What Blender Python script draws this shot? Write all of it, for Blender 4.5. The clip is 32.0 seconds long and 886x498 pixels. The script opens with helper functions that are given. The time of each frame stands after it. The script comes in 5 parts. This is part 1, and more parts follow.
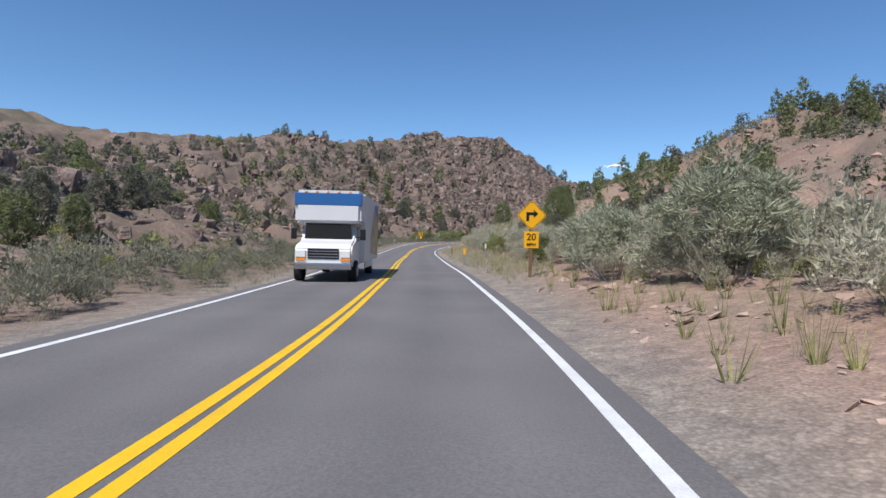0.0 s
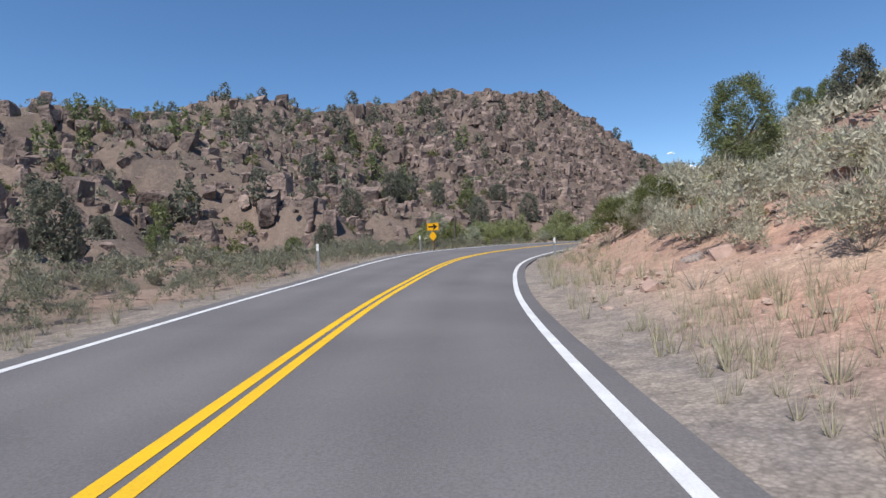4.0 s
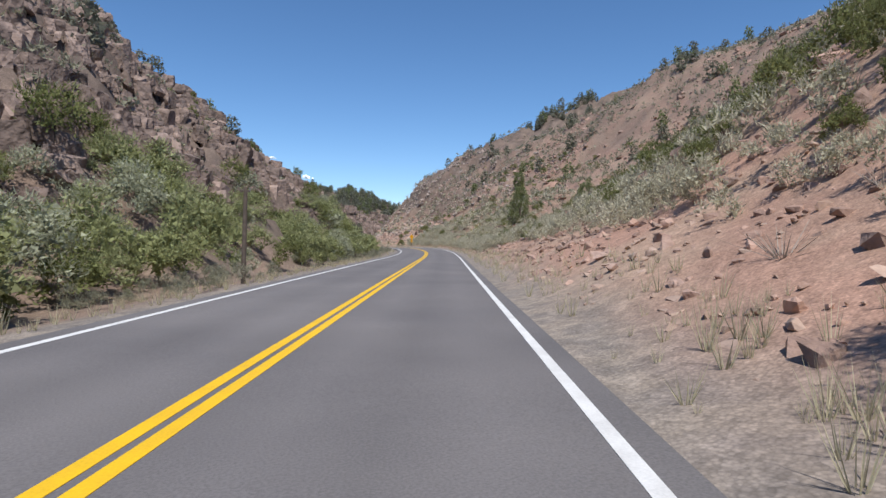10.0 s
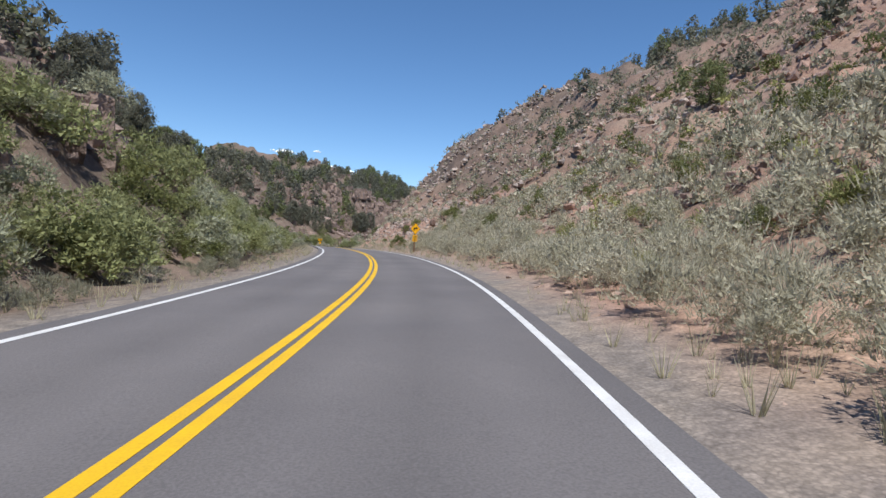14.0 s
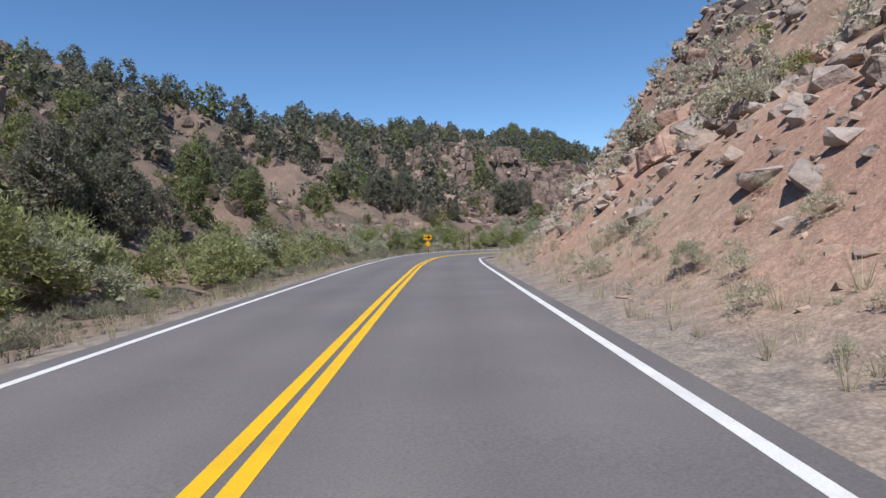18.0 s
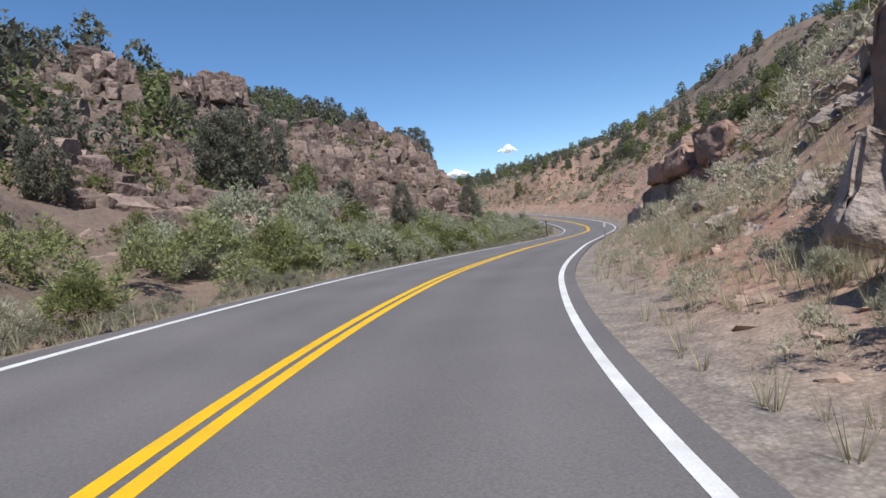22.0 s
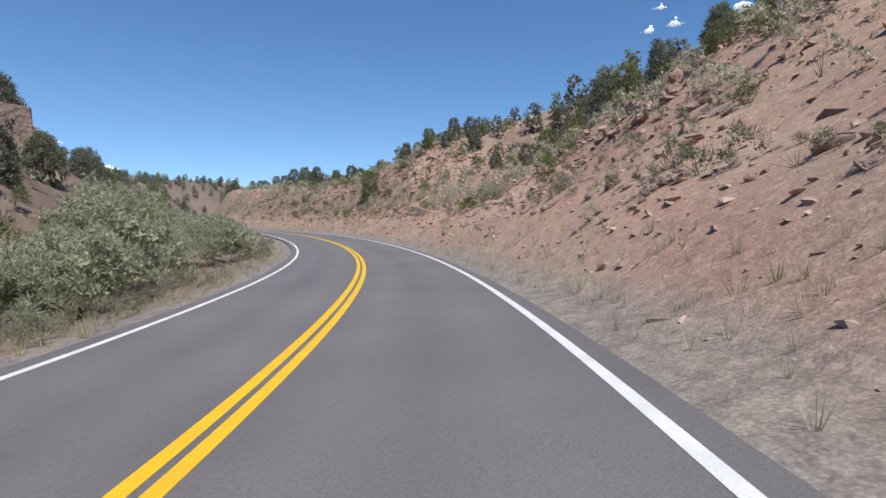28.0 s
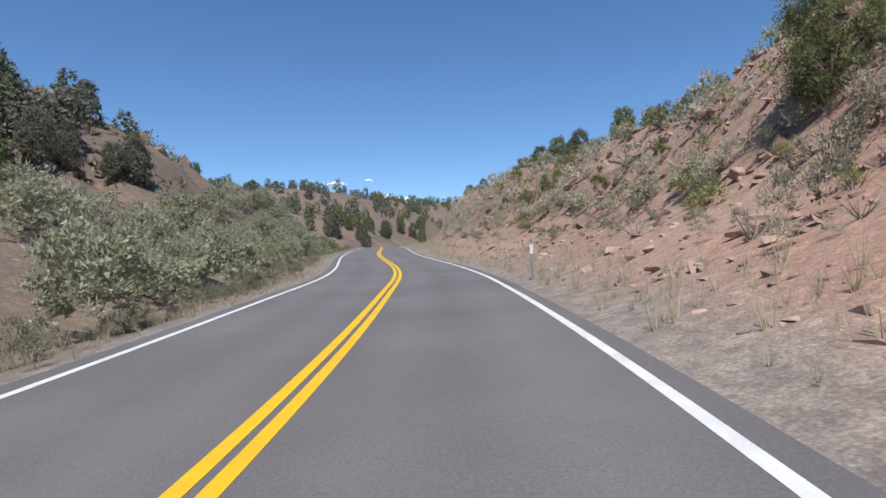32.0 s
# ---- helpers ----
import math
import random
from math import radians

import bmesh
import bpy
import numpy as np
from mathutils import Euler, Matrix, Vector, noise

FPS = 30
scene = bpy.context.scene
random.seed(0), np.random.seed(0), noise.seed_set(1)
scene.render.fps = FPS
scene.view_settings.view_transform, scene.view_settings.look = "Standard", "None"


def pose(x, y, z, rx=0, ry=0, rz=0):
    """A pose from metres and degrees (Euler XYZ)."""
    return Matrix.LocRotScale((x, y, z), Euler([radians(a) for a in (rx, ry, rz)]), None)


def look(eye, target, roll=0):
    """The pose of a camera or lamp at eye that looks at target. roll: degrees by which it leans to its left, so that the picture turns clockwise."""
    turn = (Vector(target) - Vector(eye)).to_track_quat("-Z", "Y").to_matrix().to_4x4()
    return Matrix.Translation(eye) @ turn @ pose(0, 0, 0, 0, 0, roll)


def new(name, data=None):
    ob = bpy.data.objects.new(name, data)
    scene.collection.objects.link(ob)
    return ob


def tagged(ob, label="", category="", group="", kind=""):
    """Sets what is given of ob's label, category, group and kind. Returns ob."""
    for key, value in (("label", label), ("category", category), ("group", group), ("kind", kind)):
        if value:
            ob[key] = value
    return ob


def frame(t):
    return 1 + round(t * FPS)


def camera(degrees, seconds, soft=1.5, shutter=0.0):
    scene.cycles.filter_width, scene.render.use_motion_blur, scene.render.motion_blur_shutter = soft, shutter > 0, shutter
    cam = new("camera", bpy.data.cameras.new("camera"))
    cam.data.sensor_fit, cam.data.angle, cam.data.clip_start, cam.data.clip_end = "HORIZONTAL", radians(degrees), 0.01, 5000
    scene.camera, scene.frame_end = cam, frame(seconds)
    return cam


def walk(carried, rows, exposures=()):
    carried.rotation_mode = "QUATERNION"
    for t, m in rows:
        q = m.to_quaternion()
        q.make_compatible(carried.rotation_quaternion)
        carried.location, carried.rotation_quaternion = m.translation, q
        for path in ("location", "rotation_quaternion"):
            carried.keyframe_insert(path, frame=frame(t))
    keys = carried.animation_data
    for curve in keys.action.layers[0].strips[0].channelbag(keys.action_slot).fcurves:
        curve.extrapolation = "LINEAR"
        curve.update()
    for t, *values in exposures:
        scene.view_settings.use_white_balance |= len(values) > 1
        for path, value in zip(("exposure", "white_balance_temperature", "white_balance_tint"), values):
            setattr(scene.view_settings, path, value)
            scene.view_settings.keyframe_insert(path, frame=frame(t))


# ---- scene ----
# The road is driven once; rows: seconds, place, heading, tilt and lean of the camera.
PATH = [
    (0, 0.004, -0.002, 1.231, 2.21, -0.80, 1.28),
    (0.5, -0.365, 10.385, 1.189, 3.35, -1.11, 0.64),
    (1, -0.968, 20.356, 1.161, 4.57, -1.10, 0.29),
    (1.5, -1.731, 29.915, 1.129, 5.61, -1.16, 0.09),
    (2, -2.598, 39.084, 1.085, 6.18, -1.27, -0.18),
    (2.5, -3.398, 47.923, 1.040, 6.34, -1.45, -0.62),
    (3, -4.075, 56.504, 1.003, 6.18, -1.27, -1.12),
    (3.5, -4.685, 64.866, 0.990, 5.60, -0.73, -1.63),
    (4, -5.155, 73.038, 1.016, 4.38, -0.10, -2.19),
    (4.5, -5.453, 81.030, 1.102, 2.20, 0.29, -2.84),
    (5, -5.517, 88.845, 1.260, -1.32, 0.31, -3.67),
    (5.5, -5.138, 96.483, 1.481, -6.55, 0.22, -4.75),
    (6, -3.908, 103.967, 1.731, -12.61, 0.50, -5.32),
    (6.5, -1.716, 111.379, 1.958, -18.61, 0.50, -5.00),
    (7, 1.401, 118.810, 2.151, -24.63, 0.47, -4.34),
    (7.5, 5.467, 126.318, 2.340, -29.97, 0.30, -3.46),
    (8, 10.351, 133.990, 2.523, -33.42, 0.16, -2.54),
    (8.5, 15.821, 141.896, 2.674, -34.66, 0.05, -1.62),
    (9, 21.656, 150.033, 2.790, -35.15, -0.21, -0.66),
    (9.5, 27.673, 158.313, 2.881, -35.13, -0.37, 0.24),
    (10, 33.710, 166.632, 2.950, -35.22, -0.38, 0.91),
    (10.5, 39.636, 174.889, 3.003, -35.35, -0.47, 1.24),
    (11, 45.391, 182.968, 3.055, -35.60, -0.41, 1.39),
    (11.5, 50.985, 190.792, 3.095, -35.49, -0.34, 1.74),
    (12, 56.397, 198.431, 3.140, -35.07, -0.36, 2.46),
    (12.5, 61.738, 205.966, 3.190, -35.04, -0.49, 3.18),
    (13, 66.980, 213.519, 3.270, -34.77, -0.70, 3.48),
    (13.5, 72.083, 221.190, 3.371, -33.47, -0.70, 3.50),
    (14, 77.024, 229.050, 3.496, -30.97, -0.49, 3.46),
    (14.5, 81.740, 237.185, 3.626, -27.96, -0.28, 3.53),
    (15, 86.125, 245.688, 3.723, -25.14, -0.37, 3.45),
    (15.5, 90.155, 254.576, 3.778, -22.79, -0.77, 3.05),
    (16, 93.840, 263.814, 3.791, -20.90, -1.32, 2.27),
    (16.5, 97.212, 273.315, 3.768, -19.36, -1.80, 1.14),
    (17, 100.315, 282.941, 3.713, -18.10, -2.06, -0.21),
    (17.5, 103.187, 292.499, 3.630, -17.23, -2.08, -1.64),
    (18, 105.862, 301.772, 3.536, -16.14, -1.99, -2.29),
    (18.5, 108.454, 310.555, 3.423, -16.38, -2.10, -2.71),
    (19, 110.938, 318.795, 3.304, -17.48, -2.21, -3.09),
    (19.5, 113.381, 326.482, 3.163, -19.05, -2.61, -3.37),
    (20, 115.789, 333.650, 2.996, -21.70, -3.04, -3.77),
    (20.5, 118.273, 340.321, 2.799, -25.44, -3.22, -4.33),
    (21, 121.065, 346.516, 2.560, -30.74, -3.30, -5.03),
    (21.5, 124.359, 352.272, 2.286, -37.02, -3.34, -5.76),
    (22, 128.426, 357.551, 2.037, -43.78, -3.06, -6.25),
    (22.5, 133.356, 362.353, 1.847, -50.45, -2.59, -6.03),
    (23, 139.089, 366.686, 1.700, -56.58, -2.44, -4.85),
    (23.5, 145.468, 370.581, 1.543, -61.56, -2.56, -2.97),
    (24, 152.236, 374.226, 1.332, -63.91, -2.74, -1.14),
    (24.5, 159.205, 377.710, 1.093, -64.93, -2.78, -0.11),
    (25, 166.199, 381.118, 0.835, -64.77, -2.83, 0.61),
    (25.5, 173.125, 384.493, 0.583, -63.85, -2.52, 1.01),
    (26, 179.957, 387.900, 0.345, -62.37, -2.11, 0.96),
    (26.5, 186.683, 391.386, 0.147, -60.37, -1.69, 0.56),
    (27, 193.281, 395.021, 0.018, -57.80, -1.30, 0.03),
    (27.5, 199.689, 398.955, -0.016, -54.69, -0.90, -0.42),
    (28, 205.858, 403.319, 0.049, -51.16, -0.49, -0.67),
    (28.5, 211.783, 408.153, 0.199, -47.56, -0.08, -0.83),
    (29, 217.485, 413.404, 0.400, -43.77, 0.50, -0.96),
    (29.5, 222.925, 419.047, 0.655, -39.79, 0.94, -1.02),
    (30, 228.063, 425.054, 0.959, -36.14, 1.36, -1.35),
    (30.5, 232.876, 431.351, 1.307, -32.91, 1.65, -1.83),
    (31, 237.314, 437.848, 1.687, -29.98, 1.89, -2.19),
    (31.5, 241.349, 444.460, 2.090, -26.78, 2.02, -2.23),
    (32, 244.928, 451.175, 2.497, -23.58, 1.89, -1.93),
]


def aim(x, y, z, yaw, pitch, roll):
    a, b = radians(yaw), radians(pitch)
    ahead = Vector((-math.sin(a) * math.cos(b), math.cos(a) * math.cos(b), math.sin(b)))
    return look((x, y, z), Vector((x, y, z)) + 2 * ahead, roll)


cam = camera(77.0, 32.0)
walk(cam, [(t, aim(*r)) for t, *r in PATH])

# ---- sky and sun: high, behind and a little to the left of the first heading ----
SUN_AZ, SUN_EL = 155.0, 57.0
world = bpy.data.worlds.new("sky")
scene.world = world
world.use_nodes = True
wn = world.node_tree.nodes
sky = wn.new("ShaderNodeTexSky")
sky.sky_type, sky.sun_disc = "NISHITA", False
sky.sun_elevation, sky.sun_rotation = radians(SUN_EL), radians(-SUN_AZ)
sky.altitude, sky.air_density, sky.dust_density, sky.ozone_density = 1200, 0.95, 0.0, 4.2
deep = wn.new("ShaderNodeHueSaturation")
deep.inputs["Saturation"].default_value = 1.12
world.node_tree.links.new(sky.outputs[0], deep.inputs["Color"])
world.node_tree.links.new(deep.outputs[0], wn["Background"].inputs[0])
wn["Background"].inputs[1].default_value = 0.14
sun = new("sun", bpy.data.lights.new("sun", "SUN"))
sun.data.energy, sun.data.angle, sun.data.color = 4.9, radians(0.53), (1.0, 0.965, 0.93)
el, az = radians(SUN_EL), radians(SUN_AZ)
to_sun = Vector((-math.sin(az) * math.cos(el), math.cos(az) * math.cos(el), math.sin(el)))
sun.matrix_world = look(to_sun * 300, (0, 0, 0))
scene.view_settings.exposure = 0.06


# ---- materials ----
def material(name, color, rough=0.9, second=None, scale=3.0, amount=0.5, grain=0.0, grain_scale=40.0, bump=0.0, bump_scale=30.0,
             island=0.0, per_object=0.0, metal=0.0, specular=0.3):
    """Base colour, blotched with a second one, fine grain, relief, and a change of value from piece to piece."""
    m = bpy.data.materials.new(name)
    m.use_nodes = True
    n, ln = m.node_tree.nodes, m.node_tree.links
    b = n["Principled BSDF"]
    b.inputs["Roughness"].default_value, b.inputs["Metallic"].default_value = rough, metal
    b.inputs["Specular IOR Level"].default_value = specular
    geo = n.new("ShaderNodeNewGeometry")
    col = n.new("ShaderNodeMix")
    col.data_type = "RGBA"
    col.inputs[6].default_value, col.inputs[7].default_value = (*color, 1), (*(second or color), 1)
    noise_a = n.new("ShaderNodeTexNoise")
    noise_a.inputs["Scale"].default_value, noise_a.inputs["Detail"].default_value = scale, 5
    ln.new(geo.outputs["Position"], noise_a.inputs["Vector"])
    ramp = n.new("ShaderNodeMapRange")
    ramp.inputs[1].default_value, ramp.inputs[2].default_value = 0.5 - 0.25 / max(amount, 0.05) * 0.5, 0.5 + 0.25 / max(amount, 0.05) * 0.5
    ln.new(noise_a.outputs[0], ramp.inputs[0])
    ln.new(ramp.outputs[0], col.inputs[0])
    last = col.outputs[2]

    def value(source, low, high):
        nonlocal last
        r = n.new("ShaderNodeMapRange")
        r.inputs[3].default_value, r.inputs[4].default_value = low, high
        ln.new(source, r.inputs[0])
        mix = n.new("ShaderNodeMix")
        mix.data_type, mix.blend_type = "RGBA", "MULTIPLY"
        mix.inputs[0].default_value = 1
        ln.new(last, mix.inputs[6])
        ln.new(r.outputs[0], mix.inputs[7])
        last = mix.outputs[2]

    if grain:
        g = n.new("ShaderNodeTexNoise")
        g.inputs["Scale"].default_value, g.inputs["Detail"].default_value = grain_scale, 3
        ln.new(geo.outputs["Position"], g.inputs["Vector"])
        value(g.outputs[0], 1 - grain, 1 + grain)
    if island:
        value(geo.outputs["Random Per Island"], 1 - island, 1 + island)
    if per_object:
        info = n.new("ShaderNodeObjectInfo")
        value(info.outputs["Random"], 1 - per_object, 1 + per_object)
    ln.new(last, b.inputs["Base Color"])
    if bump:
        bn = n.new("ShaderNodeTexNoise")
        bn.inputs["Scale"].default_value, bn.inputs["Detail"].default_value = bump_scale, 6
        ln.new(geo.outputs["Position"], bn.inputs["Vector"])
        bm_ = n.new("ShaderNodeBump")
        bm_.inputs["Strength"].default_value, bm_.inputs["Distance"].default_value = 1.0, bump
        ln.new(bn.outputs[0], bm_.inputs["Height"])
        ln.new(bm_.outputs[0], b.inputs["Normal"])
    return m


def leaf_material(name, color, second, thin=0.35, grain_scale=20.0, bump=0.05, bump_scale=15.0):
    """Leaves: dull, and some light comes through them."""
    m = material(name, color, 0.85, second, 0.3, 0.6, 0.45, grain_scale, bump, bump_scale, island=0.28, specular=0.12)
    n, ln = m.node_tree.nodes, m.node_tree.links
    b, out = n["Principled BSDF"], n["Material Output"]
    tr, mx = n.new("ShaderNodeBsdfTranslucent"), n.new("ShaderNodeMixShader")
    ln.new(b.inputs["Base Color"].links[0].from_socket, tr.inputs[0])
    mx.inputs[0].default_value = thin
    ln.new(b.outputs[0], mx.inputs[1])
    ln.new(tr.outputs[0], mx.inputs[2])
    ln.new(mx.outputs[0], out.inputs[0])
    return m


ASPHALT = material("asphalt", (0.135, 0.126, 0.126), 0.9, (0.165, 0.153, 0.15), 0.35, 0.7, 0.4, 45, 0.004, 120)
def worn_asphalt(m):
    """Paler wheel tracks and a darker strip between them, by the band's own tone."""
    n, ln = m.node_tree.nodes, m.node_tree.links
    b = n["Principled BSDF"]
    at, mx = n.new("ShaderNodeAttribute"), n.new("ShaderNodeMix")
    at.attribute_name = "wear"
    mx.data_type, mx.blend_type = "RGBA", "MULTIPLY"
    mx.inputs[0].default_value = 1
    ln.new(b.inputs["Base Color"].links[0].from_socket, mx.inputs[6])
    ln.new(at.outputs["Color"], mx.inputs[7])
    ln.new(mx.outputs[2], b.inputs["Base Color"])


worn_asphalt(ASPHALT)
WHITE_LINE = material("white_paint", (0.72, 0.72, 0.70), 0.7, (0.55, 0.54, 0.52), 2.5, 0.5, 0.2, 50)
YELLOW_LINE = material("yellow_paint", (0.78, 0.47, 0.012), 0.7, (0.66, 0.39, 0.02), 2.5, 0.5, 0.2, 50)
ROCK = material("brown_rock", (0.165, 0.123, 0.104), 0.92, (0.27, 0.20, 0.165), 0.6, 0.9, 0.5, 2.5, 0.3, 2.4, island=0.35)
RED_ROCK = material("red_rock", (0.38, 0.245, 0.19), 0.92, (0.29, 0.21, 0.175), 0.5, 0.7, 0.35, 5, 0.2, 2.2, island=0.3)
GREY_ROCK = material("grey_rock", (0.35, 0.30, 0.27), 0.92, (0.33, 0.25, 0.20), 0.6, 0.7, 0.4, 5, 0.25, 2.2, island=0.25)
STONE = material("pale_stone", (0.40, 0.285, 0.22), 0.92, (0.31, 0.23, 0.19), 0.8, 0.7, 0.25, 12, 0.03, 8, island=0.3)
SLAB = material("orange_slab", (0.46, 0.25, 0.14), 0.9, (0.33, 0.22, 0.16), 0.6, 0.6, 0.2, 10, 0.04, 6)
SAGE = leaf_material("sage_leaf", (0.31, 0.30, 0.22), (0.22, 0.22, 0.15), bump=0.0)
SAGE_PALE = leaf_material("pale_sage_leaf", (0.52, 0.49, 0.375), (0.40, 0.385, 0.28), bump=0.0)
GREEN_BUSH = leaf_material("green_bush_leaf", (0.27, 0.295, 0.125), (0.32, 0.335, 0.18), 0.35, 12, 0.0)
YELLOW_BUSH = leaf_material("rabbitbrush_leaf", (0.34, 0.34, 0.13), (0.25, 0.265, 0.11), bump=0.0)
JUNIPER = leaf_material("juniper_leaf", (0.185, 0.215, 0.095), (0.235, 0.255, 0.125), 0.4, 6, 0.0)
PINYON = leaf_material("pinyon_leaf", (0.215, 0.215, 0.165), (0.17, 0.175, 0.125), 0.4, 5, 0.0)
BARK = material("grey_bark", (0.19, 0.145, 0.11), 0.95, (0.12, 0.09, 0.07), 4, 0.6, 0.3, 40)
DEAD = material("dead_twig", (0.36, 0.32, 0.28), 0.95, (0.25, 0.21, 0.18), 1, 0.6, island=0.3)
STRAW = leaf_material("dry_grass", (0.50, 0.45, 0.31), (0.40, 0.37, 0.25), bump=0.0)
SIGN_YELLOW = material("sign_yellow", (0.85, 0.42, 0.01), 0.45, (0.78, 0.38, 0.01), 6, 0.3)
BLACK = material("black_paint", (0.012, 0.012, 0.012), 0.5)
POST_WOOD = material("post_wood", (0.22, 0.13, 0.08), 0.9, (0.14, 0.085, 0.05), 5, 0.6, 0.3, 60)
DARK_POST = material("weathered_pole", (0.12, 0.095, 0.075), 0.9, (0.07, 0.055, 0.045), 5, 0.6, 0.3, 60)
STEEL = material("galvanised_steel", (0.42, 0.42, 0.41), 0.5, (0.33, 0.33, 0.32), 8, 0.5, metal=0.8)
WHITE_POST = material("white_plastic", (0.75, 0.75, 0.73), 0.5, (0.62, 0.61, 0.58), 5, 0.4)
RV_WHITE = material("rv_white", (0.66, 0.66, 0.65), 0.35, (0.60, 0.60, 0.60), 1, 0.4, specular=0.5)
RV_BLUE = material("rv_blue", (0.03, 0.12, 0.32), 0.35)
RV_TAN = material("rv_mural_tan", (0.60, 0.44, 0.27), 0.4, (0.34, 0.23, 0.13), 2.2, 0.9, 0.3, 9)
RUBBER = material("tyre_rubber", (0.02, 0.02, 0.02), 0.85)
CHROME = material("chrome", (0.6, 0.6, 0.6), 0.2, metal=1.0)
GLASS = material("dark_glass", (0.015, 0.018, 0.02), 0.05, specular=0.6)
LAMP_WHITE = material("clear_lamp", (0.7, 0.7, 0.68), 0.15, specular=0.6)
LAMP_AMBER = material("amber_lamp", (0.8, 0.25, 0.02), 0.25)
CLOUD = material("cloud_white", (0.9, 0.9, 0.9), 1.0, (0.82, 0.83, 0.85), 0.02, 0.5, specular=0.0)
# faint bluish glow added to brighten the clouds' shaded undersides; clouds give no light themselves
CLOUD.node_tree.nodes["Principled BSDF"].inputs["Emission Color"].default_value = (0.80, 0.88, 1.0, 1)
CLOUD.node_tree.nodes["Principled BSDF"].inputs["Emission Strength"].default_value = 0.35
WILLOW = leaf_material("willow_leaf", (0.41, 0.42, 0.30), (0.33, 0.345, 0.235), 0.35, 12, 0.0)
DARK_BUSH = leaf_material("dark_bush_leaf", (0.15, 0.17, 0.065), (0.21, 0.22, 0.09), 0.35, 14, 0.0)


# ---- building helpers ----
def mesh_of(name, verts, faces, mat, smooth=False):
    """A mesh from an array of corners and an array of triangles or quads."""
    verts, faces = np.asarray(verts, np.float32), np.asarray(faces, np.int32)
    me = bpy.data.meshes.new(name)
    k = faces.shape[1]
    me.vertices.add(len(verts))
    me.vertices.foreach_set("co", verts.ravel())
    me.loops.add(faces.size)
    me.loops.foreach_set("vertex_index", faces.ravel())
    me.polygons.add(len(faces))
    me.polygons.foreach_set("loop_start", np.arange(0, faces.size, k, dtype=np.int32))
    me.polygons.foreach_set("use_smooth", np.full(len(faces), smooth))
    me.update(calc_edges=True)
    if mat:
        me.materials.append(mat)
    return me


def part(name, bm, mat, parent, label=""):
    """Links a bmesh as one mesh object under a thing or a part."""
    me = bpy.data.meshes.new(name)
    bm.to_mesh(me)
    bm.free()
    me.materials.append(mat)
    ob = new(name, me)
    ob.parent = parent
    return tagged(ob, label)


def box(x0, x1, y0, y1, z0, z1, bevel=0.0, bm=None):
    bm = bm or bmesh.new()
    made = bmesh.ops.create_cube(bm, size=1.0, matrix=Matrix.LocRotScale(((x0 + x1) / 2, (y0 + y1) / 2, (z0 + z1) / 2), None, (x1 - x0, y1 - y0, z1 - z0)))
    if bevel:
        edges = list({e for v in made["verts"] for e in v.link_edges})
        bmesh.ops.bevel(bm, geom=edges, offset=bevel, segments=2, affect="EDGES", profile=0.6)
    return bm


def rod(a, b, r0, r1=None, sides=8, bm=None):
    """A round bar from a to b."""
    bm = bm or bmesh.new()
    a, b = Vector(a), Vector(b)
    turn = (b - a).to_track_quat("Z", "Y").to_matrix().to_4x4()
    bmesh.ops.create_cone(bm, cap_ends=True, segments=sides, radius1=r0, radius2=r0 if r1 is None else r1, depth=(b - a).length,
                          matrix=Matrix.Translation((a + b) / 2) @ turn)
    return bm


def prism(outline, y0, y1, bevel=0.0):
    """A flat outline in x and z, drawn out along y."""
    bm = bmesh.new()
    f = bm.faces.new([bm.verts.new((x, y0, z)) for x, z in outline])
    out = bmesh.ops.extrude_face_region(bm, geom=[f])
    bmesh.ops.translate(bm, verts=[v for v in out["geom"] if isinstance(v, bmesh.types.BMVert)], vec=(0, y1 - y0, 0))
    bmesh.ops.recalc_face_normals(bm, faces=bm.faces)
    if bevel:
        bmesh.ops.bevel(bm, geom=list(bm.edges), offset=bevel, segments=2, affect="EDGES")
    return bm


rng = np.random.default_rng(7)

